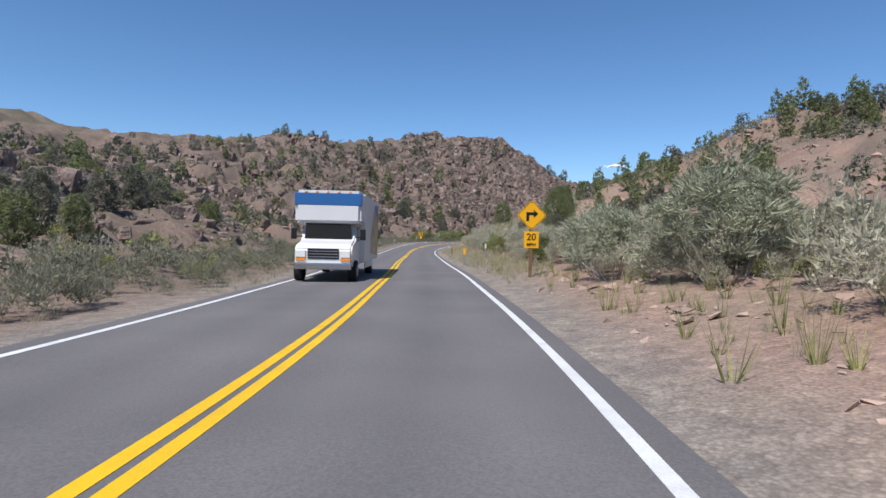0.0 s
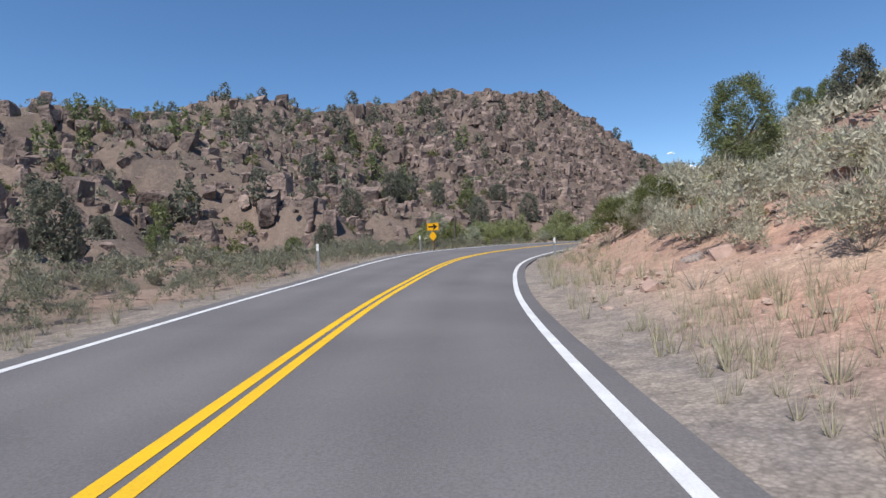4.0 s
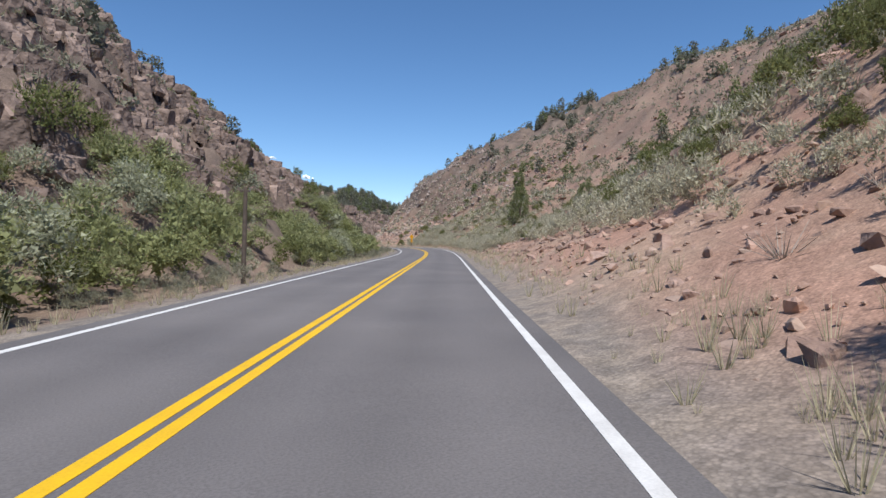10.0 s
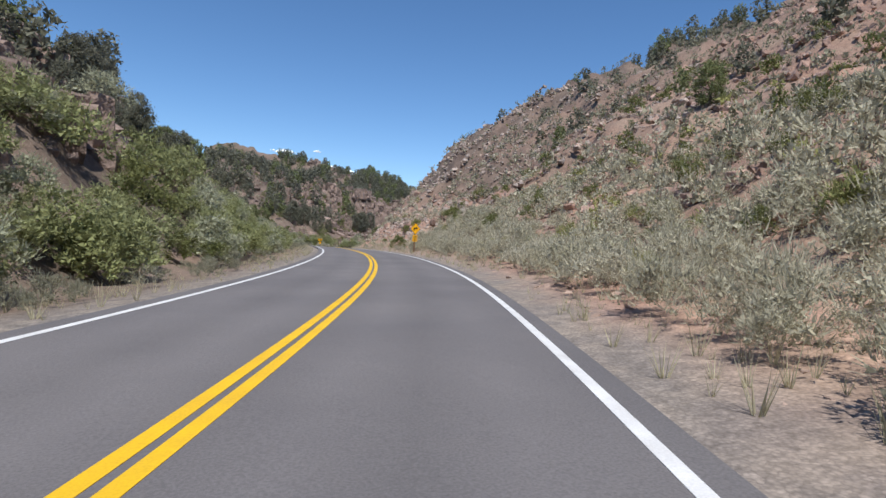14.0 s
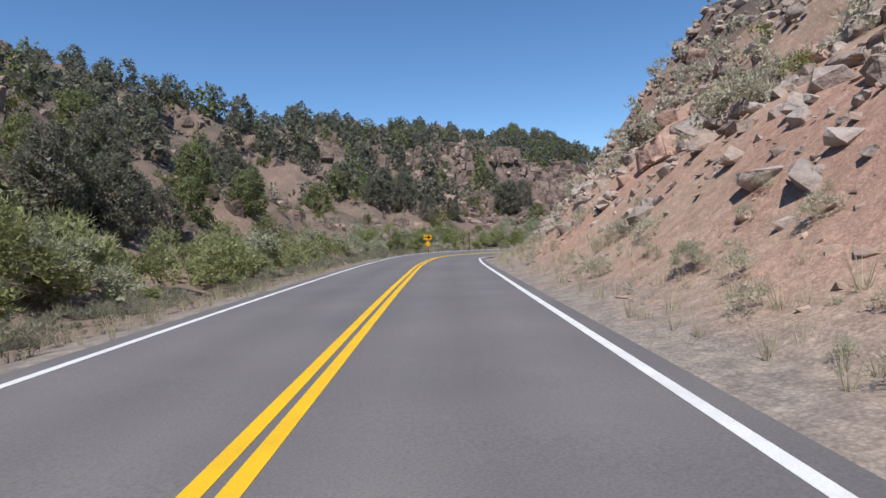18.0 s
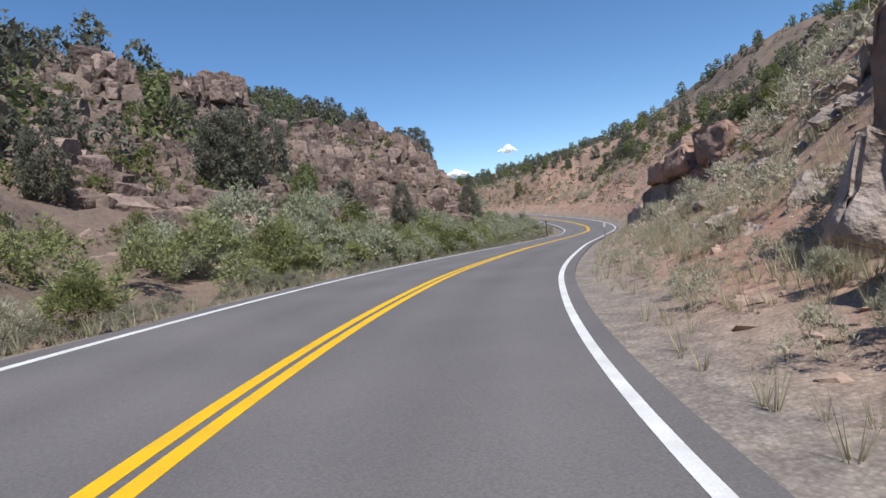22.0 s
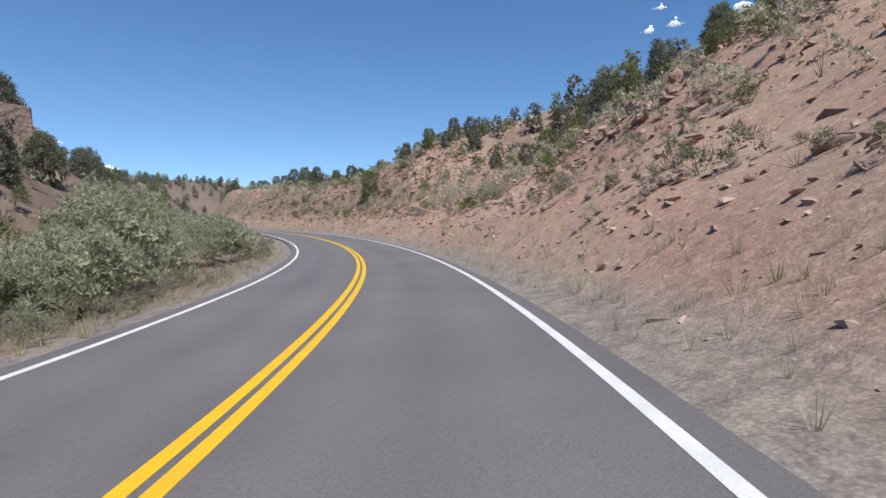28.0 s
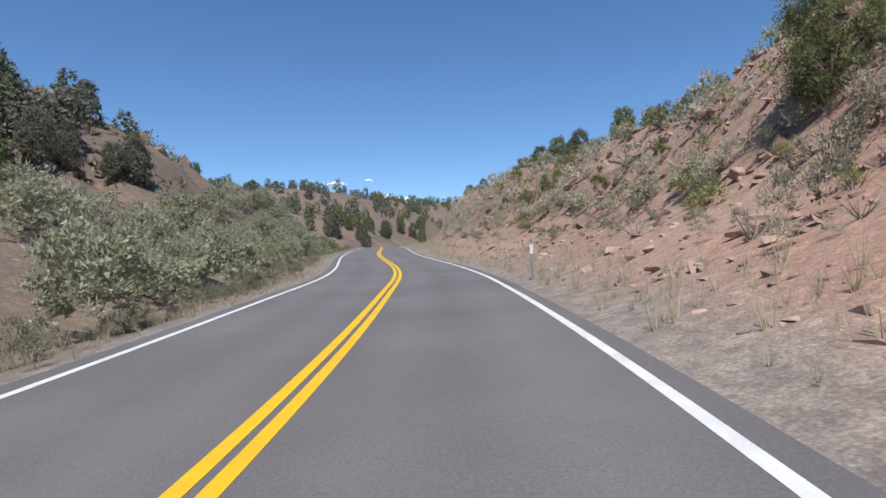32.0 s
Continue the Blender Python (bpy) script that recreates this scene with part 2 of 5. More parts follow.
# ---- the road's centre line: x, y, height, and its rise towards the right in bends ----
ROAD = [
    (-2.02, -0.07, -0.18, -0.002), (-3.00, 20.21, -0.28, 0.012), (-4.59, 38.90, -0.32, -0.002), (-5.95, 56.36, -0.40, -0.004), (-7.21, 72.94, -0.37, -0.012),
    (-7.70, 88.89, -0.08, -0.035), (-6.08, 104.47, 0.49, -0.076), (-0.62, 119.78, 0.87, -0.061), (8.64, 135.13, 1.16, -0.023), (19.92, 151.29, 1.38, -0.004),
    (31.98, 167.88, 1.53, 0.003), (43.68, 184.19, 1.64, -0.001), (54.73, 199.61, 1.73, -0.000), (65.37, 214.61, 1.83, 0.012), (75.50, 229.97, 2.04, 0.022),
    (84.62, 246.42, 2.26, 0.031), (92.36, 264.37, 2.34, 0.024), (98.97, 283.36, 2.28, 0.012), (104.55, 302.16, 2.13, -0.004), (109.50, 319.24, 1.90, -0.009),
    (114.10, 334.24, 1.62, -0.020), (119.26, 347.43, 1.26, -0.059), (126.89, 358.92, 0.80, -0.087), (138.03, 368.25, 0.40, -0.060), (151.36, 375.91, -0.05, -0.019),
    (165.34, 382.88, -0.58, 0.000), (179.06, 389.66, -1.09, 0.010), (192.33, 396.65, -1.45, 0.029), (204.74, 404.79, -1.44, 0.042), (216.18, 414.74, -1.08, 0.036),
    (226.68, 426.17, -0.52, 0.033), (235.89, 438.77, 0.22, 0.031), (243.44, 451.92, 1.04, 0.028), (249.38, 465.38, 1.81, 0.019), (254.34, 478.97, 2.50, 0.007),
    (259.82, 499.74, 3.80, 0.000), (266.50, 520.50, 5.10, 0.000), (281.24, 562.45, 7.17, 0.000), (311.38, 609.56, 8.27, 0.000), (358.24, 681.35, 9.77, 0.000),
    (414.73, 764.55, 11.77, 0.000),
]


def spline(points, step):
    """An evenly spaced smooth line through points."""
    p = np.array(points)
    p = np.vstack([2 * p[0] - p[1], p, 2 * p[-1] - p[-2]])
    out = []
    for i in range(1, len(p) - 2):
        u = np.linspace(0, 1, 24, endpoint=False)[:, None]
        a, b, c, d = p[i - 1 : i + 3]
        out.append(0.5 * (2 * b + (c - a) * u + (2 * a - 5 * b + 4 * c - d) * u**2 + (3 * b - a - 3 * c + d) * u**3))
    out = np.vstack(out + [p[-2:-1]])
    run = np.r_[0, np.cumsum(np.hypot(*np.diff(out[:, :2], axis=0).T))]
    at = np.arange(0, run[-1], step)
    return np.stack([np.interp(at, run, out[:, k]) for k in range(4)], -1)


first, last = np.array(ROAD[0]), np.array(ROAD[-1])
line = spline([tuple(first - (2.2, 60, -0.6, 0)), tuple(first - (1.1, 30, -0.4, 0))] + ROAD, 0.75)
way = np.gradient(line[:, :2], axis=0)
way /= np.hypot(*way.T)[:, None]
START = int(np.argmin(np.hypot(*(line[:, :2] - first[:2]).T)))
# stations along the road, and the metres at which they lie
STATION = [-60, 0, 34, 61, 86, 115, 148, 182, 215, 240, 271, 301, 326, 353, 381, 408, 434, 459, 640, 815]
METRES = [-60, 0, 39, 73, 104, 138, 177, 216, 255, 293, 331, 365, 394, 424, 455, 486, 515, 544, 725, 900]
run_s = np.interp((np.arange(len(line)) - START) * 0.75, METRES, STATION)
right = np.stack([way[:, 1], -way[:, 0]], -1)
line, bank = line[:, :3], line[:, 3]
LANE, EDGE = 3.35, 3.72


def on_road(s, d, up=0.0):
    """A place s metres along the road and d to its right."""
    i = np.interp(s, run_s, np.arange(len(line)))
    lo = np.clip(np.floor(i).astype(int), 0, len(line) - 2)
    u = (i - lo)[..., None] if np.ndim(i) else i - lo
    c = line[lo] * (1 - u) + line[lo + 1] * u
    r = right[lo] * (1 - u) + right[lo + 1] * u
    tip = np.interp(i, np.arange(len(line)), bank) * np.clip(d, -5, 5)
    up = np.asarray(up) + tip
    d = np.asarray(d)[..., None] if np.ndim(d) else d
    return np.concatenate([c[..., :2] + r * d, c[..., 2:] + np.asarray(up)[..., None] if np.ndim(up) else c[..., 2:] + up], -1)


# ---- the lie of the land, beside the road ----
# Heights over the road at these distances from its middle, along the road.
D_NEAR = [4.0, 5.2, 7.0, 9.5]
D_FAR = [15.0, 24.0, 38.0, 58.0, 90.0, 160.0]
RIGHT_NEAR = [
    (-60, -0.05, 0.1, 0.4, 0.9), (22, -0.05, 0.1, 0.4, 0.9), (39, -0.05, 0.2, 0.9, 1.5), (61, -0.05, 0.25, 0.9, 1.9), (74, -0.05, 0.12, 0.6, 2.2), (85, -0.05, 0.25, 1.1, 2.8),
    (97, -0.05, 0.25, 1.3, 2.8), (118, -0.05, 0.15, 0.9, 2.0), (145, -0.05, 0.25, 1.0, 2.4), (167, -0.05, 0.3, 1.4, 2.6), (199, -0.05, 0.1, 0.7, 1.6),
    (227, -0.05, 0.05, 0.3, 0.9), (252, -0.05, 0.1, 0.9, 2.4), (276, -0.05, 0.1, 1.4, 4.2), (301, -0.05, 0.2, 1.4, 4.2), (314, -0.05, 0.1, 0.6, 3.2), (324, -0.05, 0.1, 0.5, 2.4),
    (332, -0.05, 0.1, 0.7, 2.2), (358, -0.05, 0.1, 0.8, 2.4), (373, -0.05, 0.15, 1.2, 3.0), (403, -0.05, 0.1, 1.3, 3.2),
]
RIGHT_NEAR_ON = [(405, -0.05, 0.1, 1.5, 3.4), (430, -0.05, 0.2, 1.8, 3.2), (470, -0.05, 0.2, 1.2, 2.2), (560, -0.05, 0.1, 0.5, 1.0)]
RIGHT_FAR = [
    (-60, 1.3, 3, 5.9, 10.3, 14, 17), (33, 1.5, 3.4, 6.9, 11.4, 15.3, 18.4), (70, 3, 5.4, 8.2, 14.2, 18, 22.8),
    (97, 4.7, 7.1, 11.1, 19, 17.2, 26.4), (129, 7.3, 10.2, 14.4, 19.4, 21.2, 30.2), (167, 5.2, 9.1, 16.2, 24, 32.2, 36.9),
    (204, 2.8, 6.7, 15.8, 29.7, 40, 43.3), (245, 3.9, 8.9, 17.4, 32.4, 42.2, 46.5), (281, 7.6, 14.5, 22.6, 28.2, 41.4, 47.8),
    (316, 8.5, 18.1, 26.2, 38.5, 44.9, 51.5), (347, 5.8, 13.7, 27.8, 36.8, 46.3, 59.9), (378, 5.9, 12, 22.5, 36.3, 54.6, 64.9),
]
RIGHT_FAR_ON = [
    (414, 5.5, 10.1, 17.1, 26.3, 40.8, 54.3), (442, 5.9, 9.6, 15.6, 23.7, 36.9, 44.7), (465, 6.2, 10.2, 15.9, 19.6, 35, 37),
    (514, 7.2, 8.9, 8.2, 10.2, 18.1, 25), (600, 6.7, 6, 6.4, 7.9, 12.9, 25.2),
]
LEFT_NEAR = [
    (-60, -0.06, -0.15, -0.2, -0.2), (70, -0.06, -0.15, -0.2, -0.1), (113, -0.06, -0.2, -0.5, -0.6), (221, -0.06, -0.2, -0.5, -0.7),
    (326, -0.06, -0.25, -0.6, -0.8), (460, -0.06, -0.25, -0.6, -1.0), (600, -0.06, -0.2, -0.5, -0.8),
]
LEFT_FAR = [
    (-60, 0.1, 1.1, 2.9, 7.2, 15.6, 29.4), (46, 0.2, 1.5, 4.3, 9.4, 18.3, 31.7), (91, 0.3, 1.9, 6.5, 12.5, 16, 32.4),
    (129, 0.1, 3.4, 9.7, 16.9, 29.2, 36), (156, 0.6, 4.5, 13.2, 25.6, 31.8, 36.1), (183, 3.4, 10.9, 21.9, 35.8, 35.7, 38.5),
    (210, 3.4, 10.4, 21.3, 31.6, 38.9, 42.2), (227, 4.3, 9.8, 18.1, 26.2, 35, 36.9), (248, 3.2, 9, 22.4, 26.8, 35.9, 39.5),
    (286, 0.8, 6.2, 16.3, 26.1, 36, 40.2), (337, 0.2, 2.8, 10.1, 18.2, 26.5, 33.6),
]
LEFT_FAR_ON = [
    (373, 0.8, 6.5, 15.2, 19.1, 24.6, 30.6), (406, -0.4, 10.3, 15.5, 20.6, 25.4, 30.1), (421, -0.6, 5.3, 12.5, 16.9, 22.8, 28.8),
    (439, 0.2, 5.2, 18.5, 23.3, 28.3, 36.9), (471, 1.8, 6.8, 19.6, 25.9, 30.5, 40.8), (503, 2, 3.9, 10.8, 18, 22.3, 28.5),
    (525, 3.1, 10, 15.3, 17.7, 20.7, 23.1), (541, 3.9, 5.9, 10.7, 10.8, 10, 9.8), (557, 1, 1.5, 1.5, 1, 1, 2),
    (600, 2, 3, 3, 3, 3, 5), (700, 4, 8, 14, 20, 26, 30), (815, 6, 12, 20, 28, 34, 40),
]
# how much bare cliff rock (0 to 1) stands beside the road: right, left
CLIFF_AT = [-60, 70, 124, 156, 183, 221, 239, 262, 288, 316, 331, 349, 366, 378, 409, 424, 450, 600]
CLIFF_R = [0.1, 0.4, 0.2, 0.2, 0.2, 0.2, 0.3, 0.6, 0.8, 0.9, 0.4, 0.5, 0.7, 0.2, 0.15, 0.15, 0.3, 0.1]
CLIFF_L = [0.45, 0.5, 0.7, 0.9, 1.0, 1.0, 0.8, 0.65, 0.6, 0.6, 0.6, 0.6, 0.9, 1.0, 1.0, 0.8, 0.45, 0.4]


def table(near, far, s, d):
    d = np.abs(d)
    near, far = np.array(near, float), np.array(far, float)
    knots = np.array([EDGE] + D_NEAR + D_FAR)
    cols = [np.full_like(s, -0.04)] + [np.interp(s, near[:, 0], near[:, k + 1]) for k in range(4)]
    cols += [np.interp(s, far[:, 0], far[:, k + 1]) * 1.2 for k in range(6)]
    z = np.full_like(d, -0.10)
    for k in range(len(knots) - 1):
        u = np.clip((d - knots[k]) / (knots[k + 1] - knots[k]), 0, 1)
        z = np.where(d >= knots[k], cols[k] * (1 - u) + cols[k + 1] * u, z)
    return z


def hash2(i, j, seed):
    h = (i.astype(np.int64) * 374761393 + j.astype(np.int64) * 668265263 + seed * 974711) & 0xFFFFFFFF
    h = ((h ^ (h >> 13)) * 1274126177) & 0xFFFFFFFF
    return ((h ^ (h >> 16)) & 0xFFFF) / 65535.0


def smooth_noise(x, y, size, seed):
    x, y = x / size, y / size
    i, j = np.floor(x), np.floor(y)
    u, v = x - i, y - j
    u, v = u * u * (3 - 2 * u), v * v * (3 - 2 * v)
    a, b = hash2(i, j, seed), hash2(i + 1, j, seed)
    c, d = hash2(i, j + 1, seed), hash2(i + 1, j + 1, seed)
    return (a * (1 - u) + b * u) * (1 - v) + (c * (1 - u) + d * u) * v - 0.5


def blocks(x, y, size, seed):
    """A value for each cell of an uneven paving, as joints part a rock face into blocks."""
    gx, gy = np.floor(x / size), np.floor(y / size)
    best, val = np.full(x.shape, 9e9), np.zeros(x.shape)
    for a in (-1, 0, 1):
        for b in (-1, 0, 1):
            i, j = gx + a, gy + b
            px, py = (i + hash2(i, j, seed)) * size, (j + hash2(i, j, seed + 1)) * size
            r = (px - x) ** 2 + (py - y) ** 2
            val = np.where(r < best, hash2(i, j, seed + 2), val)
            best = np.minimum(best, r)
    return val - 0.5


def nearest(x, y):
    """Along, aside (right is positive) and the road's height for places in the plan."""
    x, y = np.ravel(x), np.ravel(y)
    pick = np.arange(0, len(line), 2)
    s, d, z = np.zeros(len(x)), np.zeros(len(x)), np.zeros(len(x))
    for a in range(0, len(x), 20000):
        xx, yy = x[a : a + 20000], y[a : a + 20000]
        q = (xx[:, None] - line[pick, 0]) ** 2 + (yy[:, None] - line[pick, 1]) ** 2
        k = pick[np.argmin(q, 1)]
        dx, dy = xx - line[k, 0], yy - line[k, 1]
        along = dx * way[k, 0] + dy * way[k, 1]
        side = dx * right[k, 0] + dy * right[k, 1]
        inside = np.abs(along) < 1.2
        s[a : a + 20000] = run_s[k] + np.clip(along, -1.2, 1.2)
        d[a : a + 20000] = np.where(inside, side, np.sign(side + 1e-9) * np.hypot(dx, dy))
        z[a : a + 20000] = line[k, 2] + bank[k] * np.clip(d[a : a + 20000], -5, 5)
    return s, d, z


def base_height(x, y):
    """The land before rocks: height, along, aside, share of cliff."""
    s, d, z = nearest(x, y)
    zr = table(RIGHT_NEAR + RIGHT_NEAR_ON, RIGHT_FAR + RIGHT_FAR_ON, s, d)
    zl = table(LEFT_NEAR, LEFT_FAR + LEFT_FAR_ON, s, d)
    cl = np.where(d > 0, np.interp(s, CLIFF_AT, CLIFF_R), np.interp(s, CLIFF_AT, CLIFF_L))
    return z + np.where(d > 0, zr, zl), s, d, cl


def far_land(x, y):
    """Rolling hills far off, with snow-streaked mountains ahead."""
    r, a = np.hypot(x - 230, y - 450), np.degrees(np.arctan2(-(x - 230), y - 450))
    peaks = np.clip((r - 1900) / 700, 0, 1) * np.clip(1.3 - np.abs(a + 14) / 22, 0, 1) * (190 + 120 * smooth_noise(x, y, 380, 33) + 50 * smooth_noise(x, y, 120, 34))
    ridge = np.clip((r - 130) / 260, 0, 1) * np.clip((1100 - r) / 300, 0, 1) * np.clip(1.7 - np.abs(a + 24) / 16, 0, 1) * 50
    return 26 * smooth_noise(x, y, 420, 31) + 12 * smooth_noise(x, y, 170, 32) + 16 + peaks + ridge


def land(x, y):
    shape = np.shape(x)
    x, y = np.ravel(np.asarray(x, float)), np.ravel(np.asarray(y, float))
    h, s, d, cl = base_height(x, y)
    a = np.abs(d)
    wild = np.clip((a - 5.0) / 8.0, 0, 1)
    slope_zone = np.clip((a - 9) / 10, 0, 1)
    rough = wild * (0.9 * smooth_noise(x, y, 4.5, 3) + 0.35 * smooth_noise(x, y, 1.7, 4)) + slope_zone * 5.0 * smooth_noise(x, y, 24, 5)
    cliff = cl * slope_zone * (3.2 * blocks(x, y, 6.0, 11) + 2.0 * blocks(x, y, 2.8, 12)) + cl * slope_zone * 5.0 * blocks(x, y, 15, 13)
    near = np.clip((a - 4.3) / 1.5, 0, 1) * (0.16 * smooth_noise(x, y, 1.6, 6) + 0.10 * smooth_noise(x, y, 0.8, 7))
    h = h + rough + cliff + near
    far = np.clip((a - 130) / 260, 0, 1)
    h = h * (1 - far) + far_land(x, y) * far
    return h.reshape(shape)


# ---- ground: one sheet, fine beside the road and coarse towards the horizon ----
def axis(lo, hi, step, reach):
    mid = list(np.arange(lo, hi + step, step))
    a, b, g = [], [], step
    x = mid[-1]
    while x < reach:
        g *= 1.16
        x += g
        b.append(x)
    x, g = mid[0], step
    while x > -reach:
        g *= 1.16
        x -= g
        a.append(x)
    return np.array(a[::-1] + mid + b)


gx, gy = axis(-115, 335, 1.6, 3200), axis(-25, 590, 1.6, 3200)
GX, GY = np.meshgrid(gx, gy)
GZ = land(GX, GY)
# smooth the creases of the far slopes
_, gs, gd, gc = base_height(GX.ravel(), GY.ravel())
gd = gd.reshape(GX.shape)
nx, ny = len(gx), len(gy)
ids = np.arange(nx * ny).reshape(ny, nx)
quads = np.stack([ids[:-1, :-1], ids[:-1, 1:], ids[1:, 1:], ids[1:, :-1]], -1).reshape(-1, 4)
me = mesh_of("ground", np.stack([GX, GY, GZ], -1).reshape(-1, 3), quads, None, smooth=True)


def ground_material():
    m = bpy.data.materials.new("desert_ground")
    m.use_nodes = True
    n, ln = m.node_tree.nodes, m.node_tree.links
    b = n["Principled BSDF"]
    b.inputs["Roughness"].default_value, b.inputs["Specular IOR Level"].default_value = 0.95, 0.15
    geo = n.new("ShaderNodeNewGeometry")
    at = n.new("ShaderNodeAttribute")
    at.attribute_name = "soil"
    sep = n.new("ShaderNodeSeparateColor")
    ln.new(at.outputs["Color"], sep.inputs[0])

    def tex(scale, detail=5):
        t = n.new("ShaderNodeTexNoise")
        t.inputs["Scale"].default_value, t.inputs["Detail"].default_value = scale, detail
        ln.new(geo.outputs["Position"], t.inputs["Vector"])
        return t.outputs[0]

    def mix(f, a, c, kind="MIX"):
        x = n.new("ShaderNodeMix")
        x.data_type, x.blend_type = "RGBA", kind
        for sock, v in ((0, f), (6, a), (7, c)):
            if isinstance(v, (float, int)):
                x.inputs[sock].default_value = v
            elif isinstance(v, tuple):
                x.inputs[sock].default_value = (*v, 1)
            else:
                ln.new(v, x.inputs[sock])
        return x.outputs[2]

    def remap(v, a, c, lo=0.0, hi=1.0):
        r = n.new("ShaderNodeMapRange")
        r.inputs[1].default_value, r.inputs[2].default_value, r.inputs[3].default_value, r.inputs[4].default_value = a, c, lo, hi
        ln.new(v, r.inputs[0])
        return r.outputs[0]

    tan = mix(remap(tex(0.12), 0.4, 0.6), (0.225, 0.168, 0.132), (0.16, 0.126, 0.098))
    dirt = mix(remap(tex(0.25), 0.4, 0.62), (0.41, 0.25, 0.185), (0.42, 0.295, 0.215))
    rock = mix(remap(tex(0.4), 0.42, 0.6), (0.125, 0.096, 0.081), (0.185, 0.14, 0.112))
    gravel = mix(remap(tex(1.5), 0.4, 0.6), (0.215, 0.19, 0.168), (0.265, 0.228, 0.19))
    far = mix(remap(tex(0.1, 6), 0.47, 0.54), (0.21, 0.185, 0.135), (0.075, 0.085, 0.05))
    c = mix(sep.outputs[0], tan, dirt)
    c = mix(sep.outputs[1], c, rock)
    c = mix(sep.outputs[2], c, gravel)
    c = mix(at.outputs["Alpha"], far, c)
    c = mix(1.0, c, remap(tex(3.0, 8), 0.3, 0.7, 0.86, 1.14), "MULTIPLY")
    c = mix(1.0, c, remap(tex(22.0, 4), 0.3, 0.7, 0.86, 1.14), "MULTIPLY")
    # gravel: stones of two sizes, each with its own shade, and the gaps between them
    def pebbles(scale):
        v = n.new("ShaderNodeTexVoronoi")
        v.inputs["Scale"].default_value = scale
        ln.new(geo.outputs["Position"], v.inputs["Vector"])
        s = n.new("ShaderNodeSeparateColor")
        ln.new(v.outputs["Color"], s.inputs[0])
        return s.outputs[0], v.outputs["Distance"]
    small, small_gap = pebbles(26.0)
    large, large_gap = pebbles(7.0)
    c = mix(1.0, c, remap(small, 0.0, 1.0, 0.84, 1.17), "MULTIPLY")
    c = mix(1.0, c, remap(large, 0.55, 1.0, 0.95, 1.14), "MULTIPLY")
    c = mix(1.0, c, remap(small_gap, 0.3, 0.75, 1.08, 0.85), "MULTIPLY")
    ln.new(c, b.inputs["Base Color"])
    bump = n.new("ShaderNodeBump")
    bump.inputs["Strength"].default_value, bump.inputs["Distance"].default_value = 0.7, 0.035
    ln.new(tex(5.0, 9), bump.inputs["Height"])
    stones_ = n.new("ShaderNodeBump")
    stones_.inputs["Strength"].default_value, stones_.inputs["Distance"].default_value, stones_.invert = 0.5, 0.015, True
    ln.new(large_gap, stones_.inputs["Height"])
    ln.new(bump.outputs[0], stones_.inputs["Normal"])
    ln.new(stones_.outputs[0], b.inputs["Normal"])
    return m


GROUND = ground_material()
me.materials.append(GROUND)
# kinds of soil: red cut banks, rock, gravel shoulder; alpha: near land
CUT_AT = [-60, 30, 50, 60, 110, 125, 145, 165, 195, 225, 250, 300, 330, 360, 380, 470, 520]
CUT_R = [0.35, 0.4, 0.6, 0.95, 0.5, 0.4, 0.9, 0.95, 0.85, 0.85, 0.95, 0.95, 0.7, 0.7, 0.95, 0.95, 0.6]
a = np.abs(gd.ravel())
cut = np.where(gd.ravel() > 0, np.interp(gs, CUT_AT, CUT_R), 0.05) * np.clip((70 - a) / 30, 0, 1)
cut = np.clip(cut + 0.5 * smooth_noise(GX.ravel(), GY.ravel(), 9, 51) + 0.35 * smooth_noise(GX.ravel(), GY.ravel(), 3, 52), 0, 1)
rock_share = np.clip(gc * np.clip((a - 12) / 8, 0, 1) * 1.1 + 0.5 * smooth_noise(GX.ravel(), GY.ravel(), 5, 53), 0, 1)
shoulder = np.clip((5.9 - a) / 1.3, 0, 1) * 0.95
near = 1 - np.clip((a - 120) / 80, 0, 1)
soil = me.color_attributes.new("soil", "FLOAT_COLOR", "POINT")
soil.data.foreach_set("color", np.stack([cut, rock_share, shoulder, near], -1).astype(np.float32).ravel())
ground = tagged(new("ground", me), "dry tan and reddish desert canyon ground with rocky slopes", "ground", kind="structure")


# ---- road, edge lines and double centre line ----
def strip(name, d0, d1, up, mat, label, category, thick=0.06, s0=-60, s1=None):
    """A band of the road from d0 to d1 beside its middle, with its thickness."""
    s1 = run_s[-1] if s1 is None else s1
    s = np.arange(s0, s1, 0.75)
    rows = [on_road(s, np.full(len(s), d), up + e) for d, e in ((d0, -thick), (d0, 0), (d1, 0), (d1, -thick))]
    v = np.stack(rows, 1).reshape(-1, 3)
    i = np.arange(len(s) - 1)[:, None] * 4
    f = np.concatenate([i + np.array([k, k + 1, k + 5, k + 4])[None] for k in range(3)])
    return tagged(new(name, mesh_of(name, v, f[:, ::-1], mat)), label, category, kind="structure")


# the carriageway in bands: edges, wheel tracks and the strips between them
BANDS = [(-EDGE, 0.92), (-3.2, 0.98), (-2.45, 1.06), (-1.65, 0.93), (-0.85, 1.07), (0.0, 0.93), (0.85, 1.07), (1.65, 0.93), (2.45, 1.06), (3.2, 0.98), (EDGE, 0.92)]
rs = np.arange(-60, run_s[-1], 0.75)
rows_ = [on_road(rs, np.full(len(rs), -EDGE), -0.12)] + [on_road(rs, np.full(len(rs), d), 0.0) for d, _ in BANDS] + [on_road(rs, np.full(len(rs), EDGE), -0.12)]
k_ = len(rows_)
i_ = np.arange(len(rs) - 1)[:, None] * k_
road_faces = np.concatenate([i_ + np.array([k, k + 1, k + k_ + 1, k + k_])[None] for k in range(k_ - 1)])
